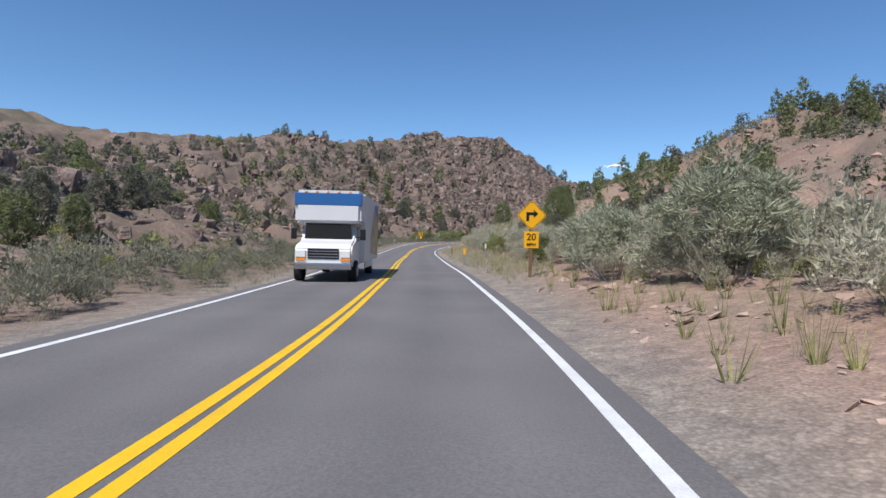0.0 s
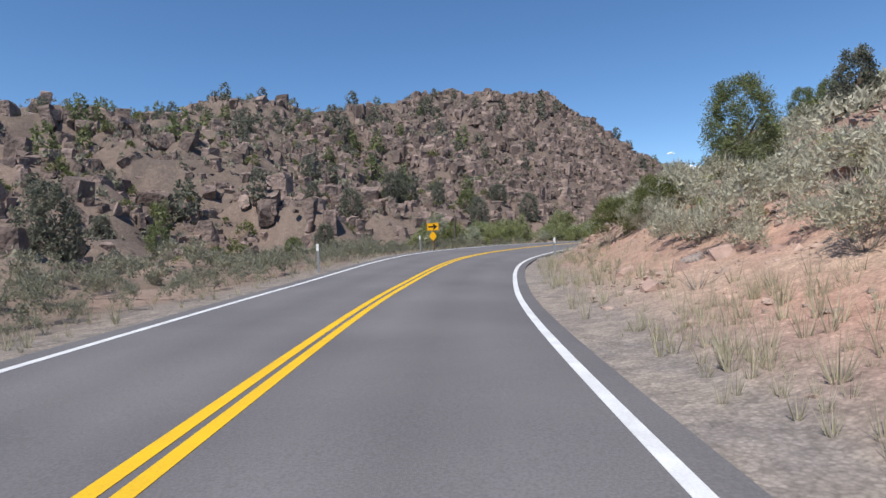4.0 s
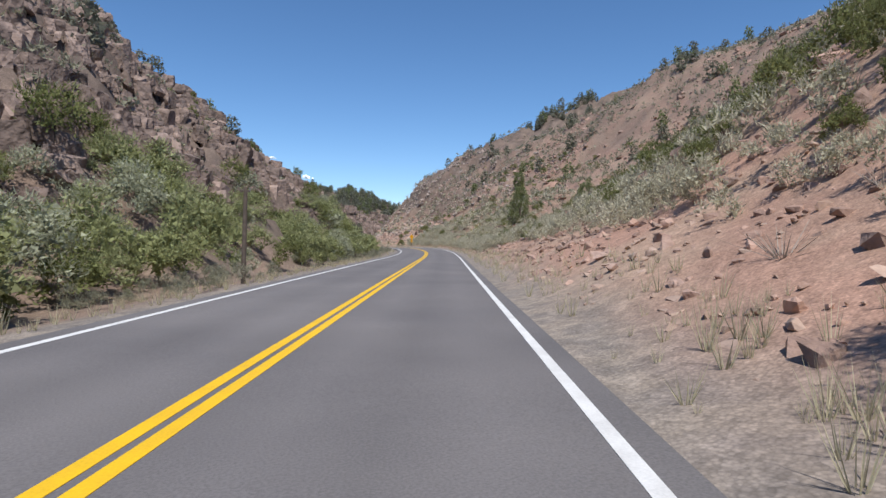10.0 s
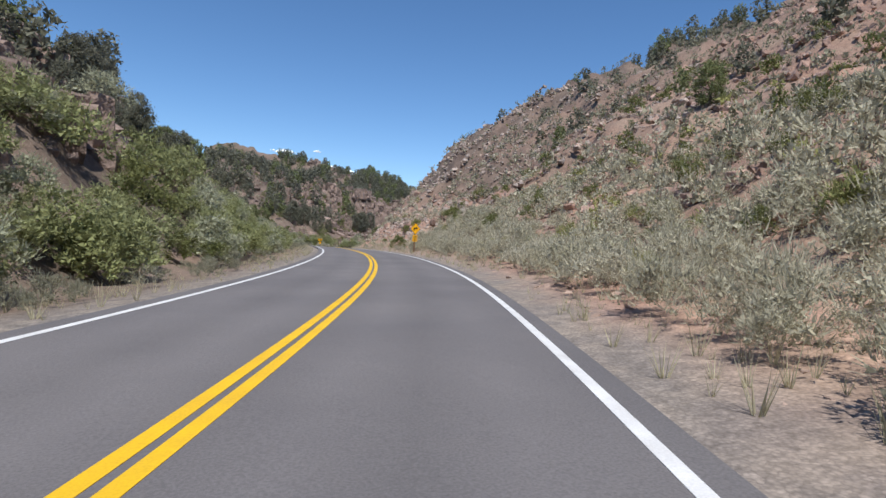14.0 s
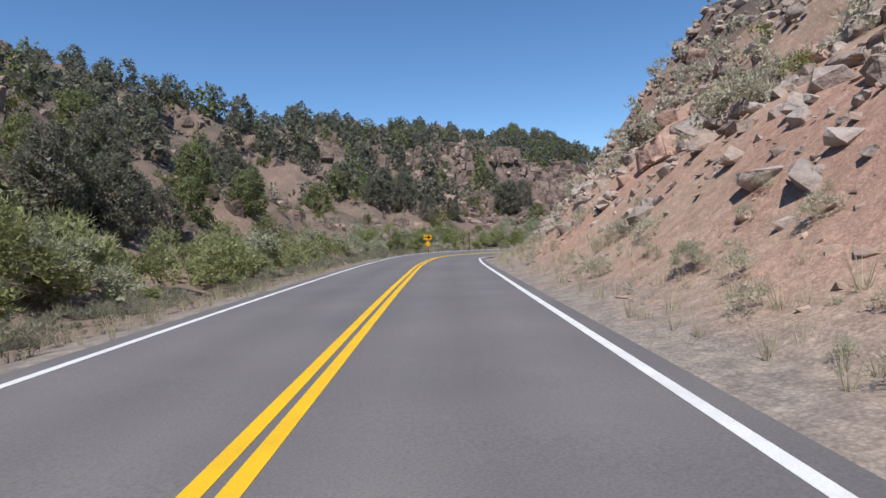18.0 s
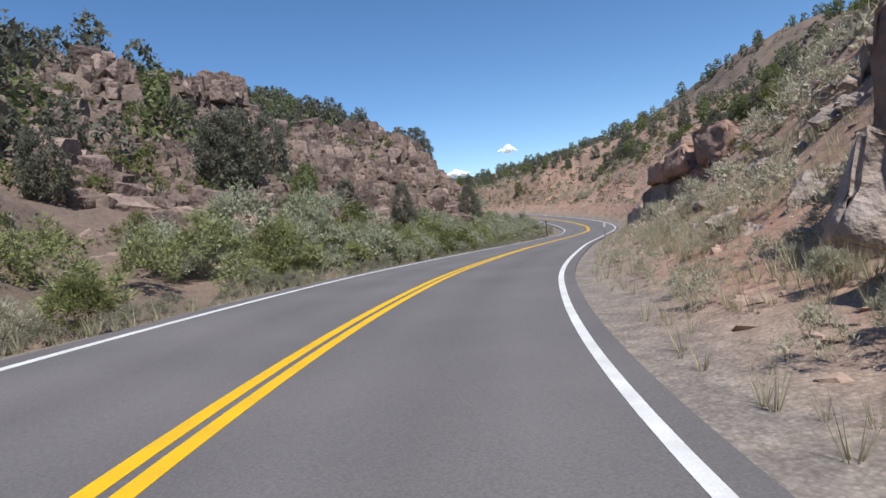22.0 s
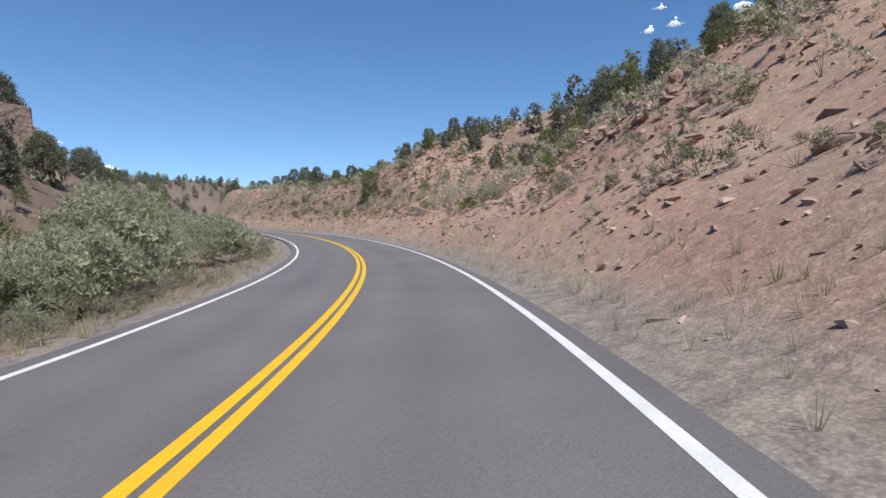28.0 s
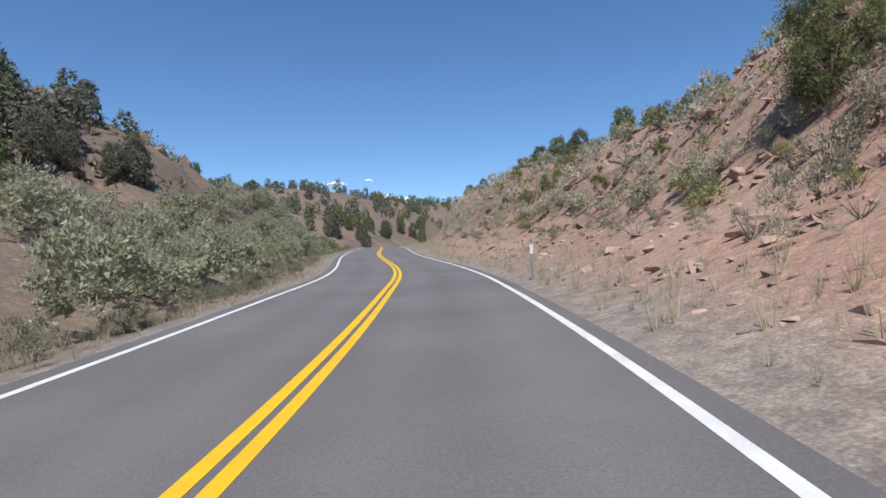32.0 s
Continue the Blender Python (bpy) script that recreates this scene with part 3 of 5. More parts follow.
road_mesh = mesh_of("road", np.stack(rows_, 1).reshape(-1, 3), road_faces[:, ::-1], ASPHALT)
tone = np.array([0.9] + [t for _, t in BANDS] + [0.9])
tone = (tone[None] + 0.03 * rng.normal(0, 1, (len(rs), 1)) * 0.5).repeat(1, 0)
wear = road_mesh.color_attributes.new("wear", "FLOAT_COLOR", "POINT")
wear.data.foreach_set("color", np.stack([tone, tone, tone, np.ones_like(tone)], -1).astype(np.float32).ravel())
tagged(new("road", road_mesh), "smooth dark grey asphalt two-lane mountain road", "road", kind="structure")
strip("white_edge_line", LANE - 0.06, LANE + 0.08, 0.005, WHITE_LINE, "worn white painted edge line on asphalt", "road marking", 0.004)
strip("white_edge_line", -LANE - 0.01, -LANE + 0.13, 0.005, WHITE_LINE, "worn white painted edge line on asphalt", "road marking", 0.004)
strip("yellow_centre_line", -0.185, -0.04, 0.005, YELLOW_LINE, "solid yellow painted centre line on asphalt", "road marking", 0.004)
strip("yellow_centre_line", 0.04, 0.185, 0.005, YELLOW_LINE, "solid yellow painted centre line on asphalt", "road marking", 0.004)


# ---- scattering ----
def strewn(templates, xy, size, turn, sink=0.0, tilt=None, squash=None, z=None):
    """Many copies of some small shapes, joined into arrays of corners and faces."""
    z = land(xy[:, 0], xy[:, 1]) if z is None else z
    pick = rng.integers(0, len(templates), len(xy))
    vs, fs, base = [], [], 0
    for k, (v, f) in enumerate(templates):
        m = np.where(pick == k)[0]
        if not len(m):
            continue
        c, s = np.cos(turn[m])[:, None], np.sin(turn[m])[:, None]
        sc = size[m][:, None]
        w = v[None] * sc[:, :, None]
        if squash is not None:
            w = w * squash[m][:, None, :]
        if tilt is not None:
            ct, st = np.cos(tilt[m])[:, None], np.sin(tilt[m])[:, None]
            y, zz = w[..., 1] * ct - w[..., 2] * st, w[..., 1] * st + w[..., 2] * ct
            w = np.stack([w[..., 0], y, zz], -1)
        x, y = w[..., 0] * c - w[..., 1] * s, w[..., 0] * s + w[..., 1] * c
        w = np.stack([x + xy[m, 0][:, None], y + xy[m, 1][:, None], w[..., 2] + (z[m] - sink * size[m])[:, None]], -1)
        fs.append((f[None] + (np.arange(len(m)) * len(v))[:, None, None]).reshape(-1, f.shape[1]) + base)
        vs.append(w.reshape(-1, 3))
        base += len(m) * len(v)
    return np.concatenate(vs), np.concatenate(fs)


def beside(count, s0, s1, d0, d1, power=1.0, bunch=0.0, seed=0):
    """Random places beside the road between two distances, denser towards the first; bunched where asked."""
    s = rng.uniform(s0, s1, count)
    d = d0 + (d1 - d0) * rng.uniform(0, 1, count) ** power
    p = on_road(s, d)[:, :2]
    if bunch:
        keep = smooth_noise(p[:, 0], p[:, 1], 14, 70 + seed) + 0.6 * smooth_noise(p[:, 0], p[:, 1], 5, 71 + seed) > -0.5 + bunch
        p = p[keep]
    _, dd, _ = nearest(p[:, 0], p[:, 1])
    return p[np.abs(dd) > min(abs(d0), abs(d1)) * 0.97]


def blades(count, shape, length, width, up=0.3, curl=0.3):
    """Small pointed leaf blades, set where shape() says, each leaning its own way."""
    pts = [shape(i) for i in range(count)]
    p = np.array([q[0] for q in pts], float)
    d = np.array([q[1] for q in pts], float) + rng.normal(0, curl, (count, 3)) + (0, 0, up)
    d /= np.linalg.norm(d, axis=1, keepdims=True) + 1e-9
    side = np.cross(d, rng.normal(0, 1, (count, 3)))
    side /= np.linalg.norm(side, axis=1, keepdims=True) + 1e-9
    ln, w = length * rng.uniform(0.6, 1.3, (count, 1)), width * rng.uniform(0.7, 1.3, (count, 1))
    v = np.stack([p - side * w * 0.5, p + side * w * 0.5, p + d * ln], 1).reshape(-1, 3)
    return v, np.arange(3 * count).reshape(-1, 3)


def lumps(centres, sides):
    """The dense inside of foliage: leafy scraps at all angles in each bunch."""
    c = np.repeat(np.array(centres, float), sides, 0)
    n = len(c)
    o = rng.normal(0, 1, (n, 3))
    o *= (rng.uniform(0.15, 0.95, (n, 1)) * c[:, 3:]) / np.linalg.norm(o, axis=1, keepdims=True)
    a = rng.normal(0, 1, (n, 3))
    a /= np.linalg.norm(a, axis=1, keepdims=True)
    b = np.cross(a, rng.normal(0, 1, (n, 3)))
    b /= np.linalg.norm(b, axis=1, keepdims=True)
    k = c[:, 3:] * rng.uniform(0.35, 0.7, (n, 1)) * (1.3 if sides <= 8 else 1.0 if sides <= 30 else 0.62)
    p = c[:, :3] + o
    v = np.stack([p - a * k * 0.5 - b * k * 0.3, p + a * k * 0.5 - b * k * 0.35, p + b * k * 0.75], 1).reshape(-1, 3)
    return v, np.arange(3 * n).reshape(-1, 3)


def joined(*pieces):
    base, vs, fs = 0, [], []
    for v, f in pieces:
        vs.append(v)
        fs.append(f + base)
        base += len(v)
    return np.concatenate(vs), np.concatenate(fs)


def shrub(count, lobes, length, width, sides, flat=0.75, up=0.6, core=0.55, faces=20):
    """A shrub one metre across: a dome of leafy bunches, thinner towards the outside."""
    centres = []
    small = 1.25 / lobes**0.36
    for k in range(lobes):
        a, q = k * 2.4 + rng.uniform(-0.5, 0.5), math.sqrt((k + 0.4) / lobes)
        rad = 0.38 * q * rng.uniform(0.75, 1.15)
        r = rng.uniform(0.24, 0.36) * small
        centres.append((rad * math.cos(a), rad * math.sin(a), (0.08 + 0.50 * math.sqrt(max(0.0, 1 - 0.98 * q * q)) * rng.uniform(0.7, 1.1)) * flat / 0.75, r))

    def shape(i):
        x, y, z, r = centres[i % lobes]
        o = rng.normal(0, 1, 3)
        o[2] = abs(o[2]) * 0.9 - 0.25
        o /= np.linalg.norm(o)
        k = r * rng.uniform(0.6, 1.0)
        return (x + o[0] * k, y + o[1] * k, max(0.02, z + o[2] * k)), o
    return joined(blades(count, shape, length, width, up, 0.45), *([lumps([(x, y, z, r * core) for x, y, z, r in centres[:: max(1, lobes // sides)]], faces)] if sides else []))


def stems(count, spread, height):
    """Bare stems from the foot of a shrub."""
    def shape(i):
        a = rng.uniform(0, 6.28)
        return (0.06 * math.cos(a), 0.06 * math.sin(a), 0.0), (spread * math.cos(a), spread * math.sin(a), height)
    return shape


def tufts_of(clumps, height, width, cone, seed):
    """The tufts of a juniper's crown: a full, rounded, uneven mass with small gaps."""
    r = np.random.default_rng(seed)
    tufts, small = [], 2.5 / clumps**0.33
    lobes = [(r.uniform(0, 6.28), r.uniform(0.15, 0.85), r.uniform(0.75, 1.12)) for _ in range(7)]
    for k in range(clumps):
        u = (k + r.uniform(0, 1)) / clumps
        a = k * 2.4 + r.uniform(-0.6, 0.6)
        full = (1.02 - u) ** (0.14 + 0.26 * cone) * (0.7 + 0.3 * min(1.0, u * 5))
        swell = max(m * math.exp(-((u - h) / 0.3) ** 2 - (math.sin((a - b) / 2) / 0.55) ** 2) for b, h, m in lobes)
        rad = width * 0.5 * full * (0.62 + 0.42 * swell) * r.uniform(0.35, 1.0) ** 0.45
        tufts.append((rad * math.cos(a), rad * math.sin(a), height * (0.06 + 0.88 * u), r.uniform(0.17, 0.29) * width * small * (1.1 - 0.4 * u)))
    return tufts


def foliage(count, tufts, length, width, cores, core=0.7, faces=20):
    """Sprays of leaves in tufts; the inmost tufts are dense."""
    def shape(i):
        x, y, z, t = tufts[i % len(tufts)]
        o = rng.normal(0, 1, 3)
        o /= np.linalg.norm(o)
        k = t * rng.uniform(0.4, 1.05)
        return (x + o[0] * k, y + o[1] * k, z + o[2] * k * 0.85), o
    return joined(blades(count, shape, length, width, 0.35, 0.7), lumps([(x * 0.92, y * 0.92, z, t * core) for x, y, z, t in tufts[:: max(1, len(tufts) // cores)]], faces))


def stone(seed, flat=0.7, chips=14, long=1.35, boxy=0.5):
    """An angular broken stone: the hull of points between a box and a ball."""
    r = np.random.default_rng(seed)
    bm = bmesh.new()
    for _ in range(chips):
        o = r.normal(0, 1, 3)
        o /= boxy * np.abs(o).max() + (1 - boxy) * np.linalg.norm(o)
        bm.verts.new(o * 0.5 * r.uniform(0.85, 1.0))
    bmesh.ops.convex_hull(bm, input=list(bm.verts))
    bmesh.ops.delete(bm, geom=[v for v in bm.verts if not v.link_faces], context="VERTS")
    bmesh.ops.triangulate(bm, faces=list(bm.faces))
    bm.verts.index_update()
    v = np.array([x.co for x in bm.verts])
    f = np.array([[x.index for x in y.verts] for y in bm.faces])
    bm.free()
    v[:, 2] *= flat
    v[:, 0] *= r.uniform(0.9, long)
    return v, f


def stuff(name, data, mat, label, category, smooth=False):
    v, f = data
    return tagged(new(name, mesh_of(name, v, f, mat, smooth)), label, category, kind="stuff")


def slope_at(xy):
    e = 1.5
    gx_ = (land(xy[:, 0] + e, xy[:, 1]) - land(xy[:, 0] - e, xy[:, 1])) / (2 * e)
    gy_ = (land(xy[:, 0], xy[:, 1] + e) - land(xy[:, 0], xy[:, 1] - e)) / (2 * e)
    return np.hypot(gx_, gy_)


STONES = [stone(100 + k, 0.8, 13, 1.35, 0.75) for k in range(10)]
PEBBLES = [stone(120 + k, 0.6, 9) for k in range(8)]
SLABS = [stone(140 + k, 0.42, 12, 1.7, 0.7) for k in range(8)]


def joint_block(seed):
    """A block of jointed rock: a box with worn, uneven corners."""
    r = np.random.default_rng(seed)
    bm = bmesh.new()
    for q in [(x, y, z) for x in (-0.5, 0.5) for y in (-0.5, 0.5) for z in (-0.5, 0.5)]:
        c = np.array(q) * r.uniform(0.82, 1.0, 3)
        for k in r.choice(3, 2, replace=False):
            e = c.copy()
            e[k] *= r.uniform(0.55, 0.85)
            bm.verts.new(e)
    bmesh.ops.convex_hull(bm, input=list(bm.verts))
    bmesh.ops.delete(bm, geom=[v for v in bm.verts if not v.link_faces], context="VERTS")
    bmesh.ops.triangulate(bm, faces=list(bm.faces))
    bm.verts.index_update()
    v = np.array([x.co for x in bm.verts])
    f = np.array([[x.index for x in y.verts] for y in bm.faces])
    bm.free()
    return v * (r.uniform(0.9, 1.15), 1.0, r.uniform(1.05, 1.5)), f


BLOCKS = [joint_block(180 + k) for k in range(11)] + [stone(200 + k, 1.3, 14, 1.2, 0.8) for k in range(7)]


def rocks(name, xy, lo, hi, power, mat, label, templates=STONES, sink=0.02):
    n = len(xy)
    size = lo + (hi - lo) * rng.uniform(0, 1, n) ** power
    squash = np.stack([rng.uniform(0.8, 1.3, n), rng.uniform(0.7, 1.1, n), rng.uniform(0.7, 1.25, n)], -1)
    return stuff(name, strewn(templates, xy, size, rng.uniform(0, 6.28, n), sink, rng.normal(0, 0.45, n), squash), mat, label, "rocks")


# the jointed cliffs on the far side of the creek
def cliff_places(count, s0, s1, d0, d1):
    p = beside(count, s0, s1, d0, d1)
    _, _, _, c = base_height(p[:, 0], p[:, 1])
    return p[rng.uniform(0, 1, len(p)) < c]


def cliff(count, s0, s1, d0, d1, lo, hi, label, mat=ROCK, lean=0.16):
    """A rock face of upright jointed blocks, packed side by side."""
    xy = cliff_places(count, s0, s1, d0, d1)
    n = len(xy)
    size = lo + (hi - lo) * rng.uniform(0, 1, n) ** 1.8
    squash = np.stack([rng.uniform(0.7, 1.5, n), rng.uniform(0.6, 1.25, n), rng.uniform(0.6, 1.6, n)], -1)
    turn = rng.choice([0.5, 2.07], n) + rng.normal(0, 0.5, n)
    return stuff("cliff_blocks", strewn(BLOCKS, xy, size, turn, 0.22, rng.normal(0, lean, n), squash), mat, label, "rocks")


cliff(13500, 130, 250, -14, -80, 0.6, 1.9, "jointed brown volcanic cliff blocks", lean=0.24)
cliff(3500, 130, 250, -14, -40, 0.3, 1.2, "small broken blocks among brown cliff rocks", lean=0.5)
cliff(7000, 30, 140, -16, -62, 0.4, 1.6, "broken brown volcanic blocks on a hillside", lean=0.22)
cliff(7500, -20, 140, -26, -110, 0.8, 2.6, "jointed brown volcanic cliff blocks", lean=0.24)
cliff(6000, 240, 440, -14, -75, 0.4, 2.2, "dark brown broken volcanic blocks on a hillside", lean=0.3)
cliff(5000, 348, 415, -13, -60, 0.4, 2.2, "jointed brown volcanic cliff blocks", lean=0.3)
cliff(2600, 440, 560, -24, -95, 0.6, 2.6, "dark brown broken volcanic blocks on a hillside", lean=0.4)
# broken rock on the slopes above the road
rocks("slope_rocks", cliff_places(5200, -20, 255, 8, 70), 0.25, 1.5, 2.6, RED_ROCK, "broken reddish rocks on a dry slope", SLABS)
rocks("slope_rocks", cliff_places(13000, 240, 362, 7.0, 42), 0.2, 1.0, 2.2, GREY_ROCK, "angular grey and tan boulders on a steep slope")
rocks("slope_rocks", cliff_places(8000, 350, 560, 8.5, 60), 0.2, 1.1, 2.6, RED_ROCK, "broken reddish rocks on a dry slope", SLABS)
rocks("slope_rocks", beside(1500, 362, 395, 7.4, 22, 1.0, 0.2, 33), 0.12, 0.7, 2.4, GREY_ROCK, "broken grey and pink boulders on a dirt bank")
rocks("slope_rocks", beside(2200, 400, 480, 8.0, 24, 1.0, 0.25, 34), 0.12, 0.7, 2.4, RED_ROCK, "broken reddish rocks on a dirt bank")
rocks("slope_rocks", beside(900, 60, 112, 5.6, 20, 1.0, 0.25, 35), 0.12, 0.8, 2.4, RED_ROCK, "broken reddish rocks on a dirt bank")
rocks("slope_rocks", beside(5200, 150, 262, 11, 60, 1.0, 0.25, 46), 0.25, 1.5, 2.2, RED_ROCK, "broken reddish rocks strewn over a brushy slope", STONES)
rocks("slope_rocks", beside(3000, 395, 545, 11, 42, 1.0, 0.25, 47), 0.2, 0.9, 2.4, RED_ROCK, "flat reddish stones strewn over a dirt slope", SLABS)
rocks("slope_rocks", beside(1600, 318, 398, 9, 40, 1.0, 0.2, 48), 0.25, 1.3, 2.2, GREY_ROCK, "broken grey and tan boulders on a brushy slope")
rocks("slope_rocks", beside(800, 150, 206, 5.2, 11, 1.0, 0.2, 52), 0.12, 0.6, 2.6, RED_ROCK, "broken reddish rocks on a dirt bank", STONES)
rocks("loose_stones", beside(2600, 66, 112, 5.3, 12, 1.0), 0.06, 0.32, 2.2, STONE, "loose reddish stones on a dirt bank", PEBBLES)
rocks("loose_stones", beside(9000, -20, 362, 4.8, 13, 1.2), 0.07, 0.4, 2.4, STONE, "loose reddish stones on a dirt bank", PEBBLES)
rocks("loose_stones", beside(9000, 355, 500, 4.8, 22, 1.0), 0.08, 0.45, 2.2, STONE, "loose reddish stones on a dirt bank", PEBBLES)

# ---- shrubs ----
SAGE_SHAPES = [[shrub(n, lb, ln, w, sd, 0.85, 0.8, cr, fc) for _ in range(5)] for n, lb, ln, w, sd, cr, fc in (
    (420, 12, 0.12, 0.012, 6, 0.85, 40), (170, 9, 0.14, 0.022, 5, 0.95, 34), (50, 6, 0.17, 0.045, 3, 1.0, 8), (8, 4, 0.22, 0.12, 1, 1.1, 8))]
BUSH_SHAPES = [[shrub(n, lb, ln, w, sd, 0.98, 0.55, 0.9, fc) for _ in range(5)] for n, lb, ln, w, sd, fc in (
    (1500, 20, 0.055, 0.0085, 20, 60), (1200, 18, 0.058, 0.0095, 18, 50), (640, 14, 0.07, 0.0135, 14, 32), (130, 9, 0.11, 0.04, 6, 20))]
GRASS_SHAPES = [[blades(n, stems(n, 0.4, 0.9), 0.8, w, 0.3, 0.12) for _ in range(4)] for n, w in ((16, 0.024), (12, 0.028), (8, 0.04), (6, 0.05))]
TWIG_SHAPES = [[blades(n, stems(n, 0.8, 0.8), 0.75, w, 0.1, 0.35) for _ in range(3)] for n, w in ((40, 0.02), (24, 0.028), (12, 0.04), (8, 0.05))]


def shrubs(name, xy, lo, hi, mat, label, shapes, category="shrubs", power=1.5, tall=(0.9, 1.3)):
    """Shrubs over a stretch, finer close to the road."""
    n = len(xy)
    size = lo + (hi - lo) * rng.uniform(0, 1, n) ** power
    squash = np.stack([rng.uniform(0.85, 1.2, n), rng.uniform(0.85, 1.2, n), rng.uniform(*tall, n)], -1)
    turn = rng.uniform(0, 6.28, n)
    _, d, _ = nearest(xy[:, 0], xy[:, 1])
    level = np.digitize(np.abs(d), (8.2, 12, 19))
    vs, fs, base = [], [], 0
    for k in range(4):
        m = level == k
        if m.any():
            v, f = strewn(shapes[k], xy[m], size[m], turn[m], 0.04, None, squash[m])
            vs.append(v)
            fs.append(f + base)
            base += len(v)
    return stuff(name, (np.concatenate(vs), np.concatenate(fs)), mat, label, category)


for s0, s1, d0, d1, count in ((-20, 62, 7.2, 24, 1300), (60, 112, 7.6, 26, 900), (98, 152, 5.9, 26, 1600), (152, 202, 8.4, 26, 620), (200, 258, 5.6, 24, 1900), (258, 300, 9.5, 28, 200), (300, 362, 7.0, 28, 420), (355, 440, 13, 34, 700), (435, 560, 10, 34, 1100)):
    shrubs("sagebrush", beside(count, s0, s1, d0, d1, 1.2, 0.14, 1), 0.65, 1.75, SAGE_PALE, "pale grey-green sagebrush on a dry slope", SAGE_SHAPES)
    shrubs("green_brush", beside(count // 4, s0, s1, d0 + 0.5, d1 + 8, 1.2, 0.4, 2), 0.4, 1.5, YELLOW_BUSH, "yellow-green rabbitbrush on a dry slope", SAGE_SHAPES)
shrubs("sagebrush", beside(900, 362, 540, 7.5, 22, 1.0, 0.25, 36), 0.4, 1.2, SAGE, "grey-green shrubs on a rocky dirt bank", SAGE_SHAPES)
shrubs("green_brush", beside(250, 362, 540, 8, 24, 1.0, 0.25, 37), 0.4, 1.2, YELLOW_BUSH, "yellow-green shrubs on a dirt bank", SAGE_SHAPES)
shrubs("dead_twigs", beside(300, 362, 540, 8, 22, 1.0, 0.2, 38), 0.5, 1.2, DEAD, "bare grey twigs of dead brush", TWIG_SHAPES, "dead brush")
shrubs("sagebrush", beside(260, 355, 540, 5.6, 14, 1.0, 0.3, 15), 0.25, 0.8, SAGE_PALE, "small pale shrubs on a dirt bank", SAGE_SHAPES)
shrubs("sagebrush", beside(8000, 100, 285, 15, 70, 1.0, 0.2, 19), 0.6, 1.7, SAGE, "grey-green sagebrush on a far slope", SAGE_SHAPES)
shrubs("sagebrush", beside(10000, -30, 620, 20, 85, 1.1, 0.25, 3), 0.7, 1.8, SAGE, "grey-green brush on a far slope", SAGE_SHAPES)
shrubs("sagebrush", beside(3200, -30, 108, -5.4, -32, 1.1, 0.2, 4), 0.5, 1.4, SAGE, "grey-green sagebrush on a flat", SAGE_SHAPES)
shrubs("green_brush", beside(300, -30, 108, -5.8, -24, 1.2, 0.4, 14), 0.6, 1.5, YELLOW_BUSH, "yellow-green rabbitbrush on a flat", SAGE_SHAPES)
shrubs("sagebrush", beside(9000, -60, 150, -24, -105, 0.9, 0.2, 5), 0.7, 1.9, SAGE, "grey-green brush on a far slope", SAGE_SHAPES)
shrubs("sagebrush", beside(10000, 140, 560, -15, -80, 1.0, 0.25, 6), 0.6, 1.8, SAGE, "grey-green brush on a far slope", SAGE_SHAPES)
shrubs("sagebrush", beside(1300, 95, 560, -4.9, -8.0, 1.0, 0.25, 7), 0.35, 1.0, SAGE, "grey-green sagebrush beside the road", SAGE_SHAPES)
for mat_, n0, n1, n2, seed_, tone in ((GREEN_BUSH, 270, 170, 22, 8, "green"), (WILLOW, 75, 55, 270, 50, "grey-green"), (DARK_BUSH, 60, 30, 14, 51, "dark green")):
    shrubs("creek_willows", beside(n0, 103, 262, -7.4, -16, 1.0, 0.02, seed_), 1.8, 4.2, mat_, tone + " willow bushes along a creek", BUSH_SHAPES, power=1.0, tall=(0.75, 1.1))
    shrubs("creek_willows", beside(n1, 258, 390, -7.8, -15, 1.0, 0.06, seed_ + 5), 1.8, 3.9, mat_, tone + " willow bushes along a creek", BUSH_SHAPES, power=1.0, tall=(0.75, 1.1))
    shrubs("creek_brush", beside(n2, 345, 560, -7.4, -17, 1.0, 0.06, seed_ + 9), 2.2, 4.2, mat_, tone + " willow brush along a creek", BUSH_SHAPES, power=1.0, tall=(0.75, 1.1))
shrubs("dry_grass", beside(5200, -20, 560, 4.2, 6.6, 1.0, 0.2, 11), 0.2, 0.6, STRAW, "dry straw-coloured grass tufts on the shoulder", GRASS_SHAPES, "grass")
shrubs("dry_grass", beside(5200, -20, 560, -4.2, -7.0, 1.0, 0.2, 12), 0.15, 0.55, STRAW, "dry straw-coloured grass tufts on the shoulder", GRASS_SHAPES, "grass")
shrubs("dry_grass", beside(2200, 20, 82, 4.5, 7.4, 1.0, 0.15, 54), 0.2, 0.55, STRAW, "pale dry grass along the road edge", GRASS_SHAPES, "grass")
shrubs("dead_twigs", beside(120, 34, 70, 7.0, 10, 1.0, 0.2, 55), 0.5, 1.2, DEAD, "bare grey twigs of dead brush", TWIG_SHAPES, "dead brush")
shrubs("green_grass", beside(260, -5, 62, 4.8, 7.4, 1.0, 0.1, 16), 0.35, 0.85, YELLOW_BUSH, "green wiry grass tufts on sandy ground", GRASS_SHAPES, "grass", tall=(0.8, 1.2))
shrubs("sagebrush", beside(480, 240, 362, 4.9, 7.6, 1.0, 0.2, 17), 0.25, 0.8, SAGE_PALE, "pale low sagebrush on the shoulder", SAGE_SHAPES)
shrubs("dry_grass", beside(2600, 318, 352, 6.0, 10.5, 1.0, 0.2, 18), 0.25, 0.6, STRAW, "golden dry grass on a bank", GRASS_SHAPES, "grass")
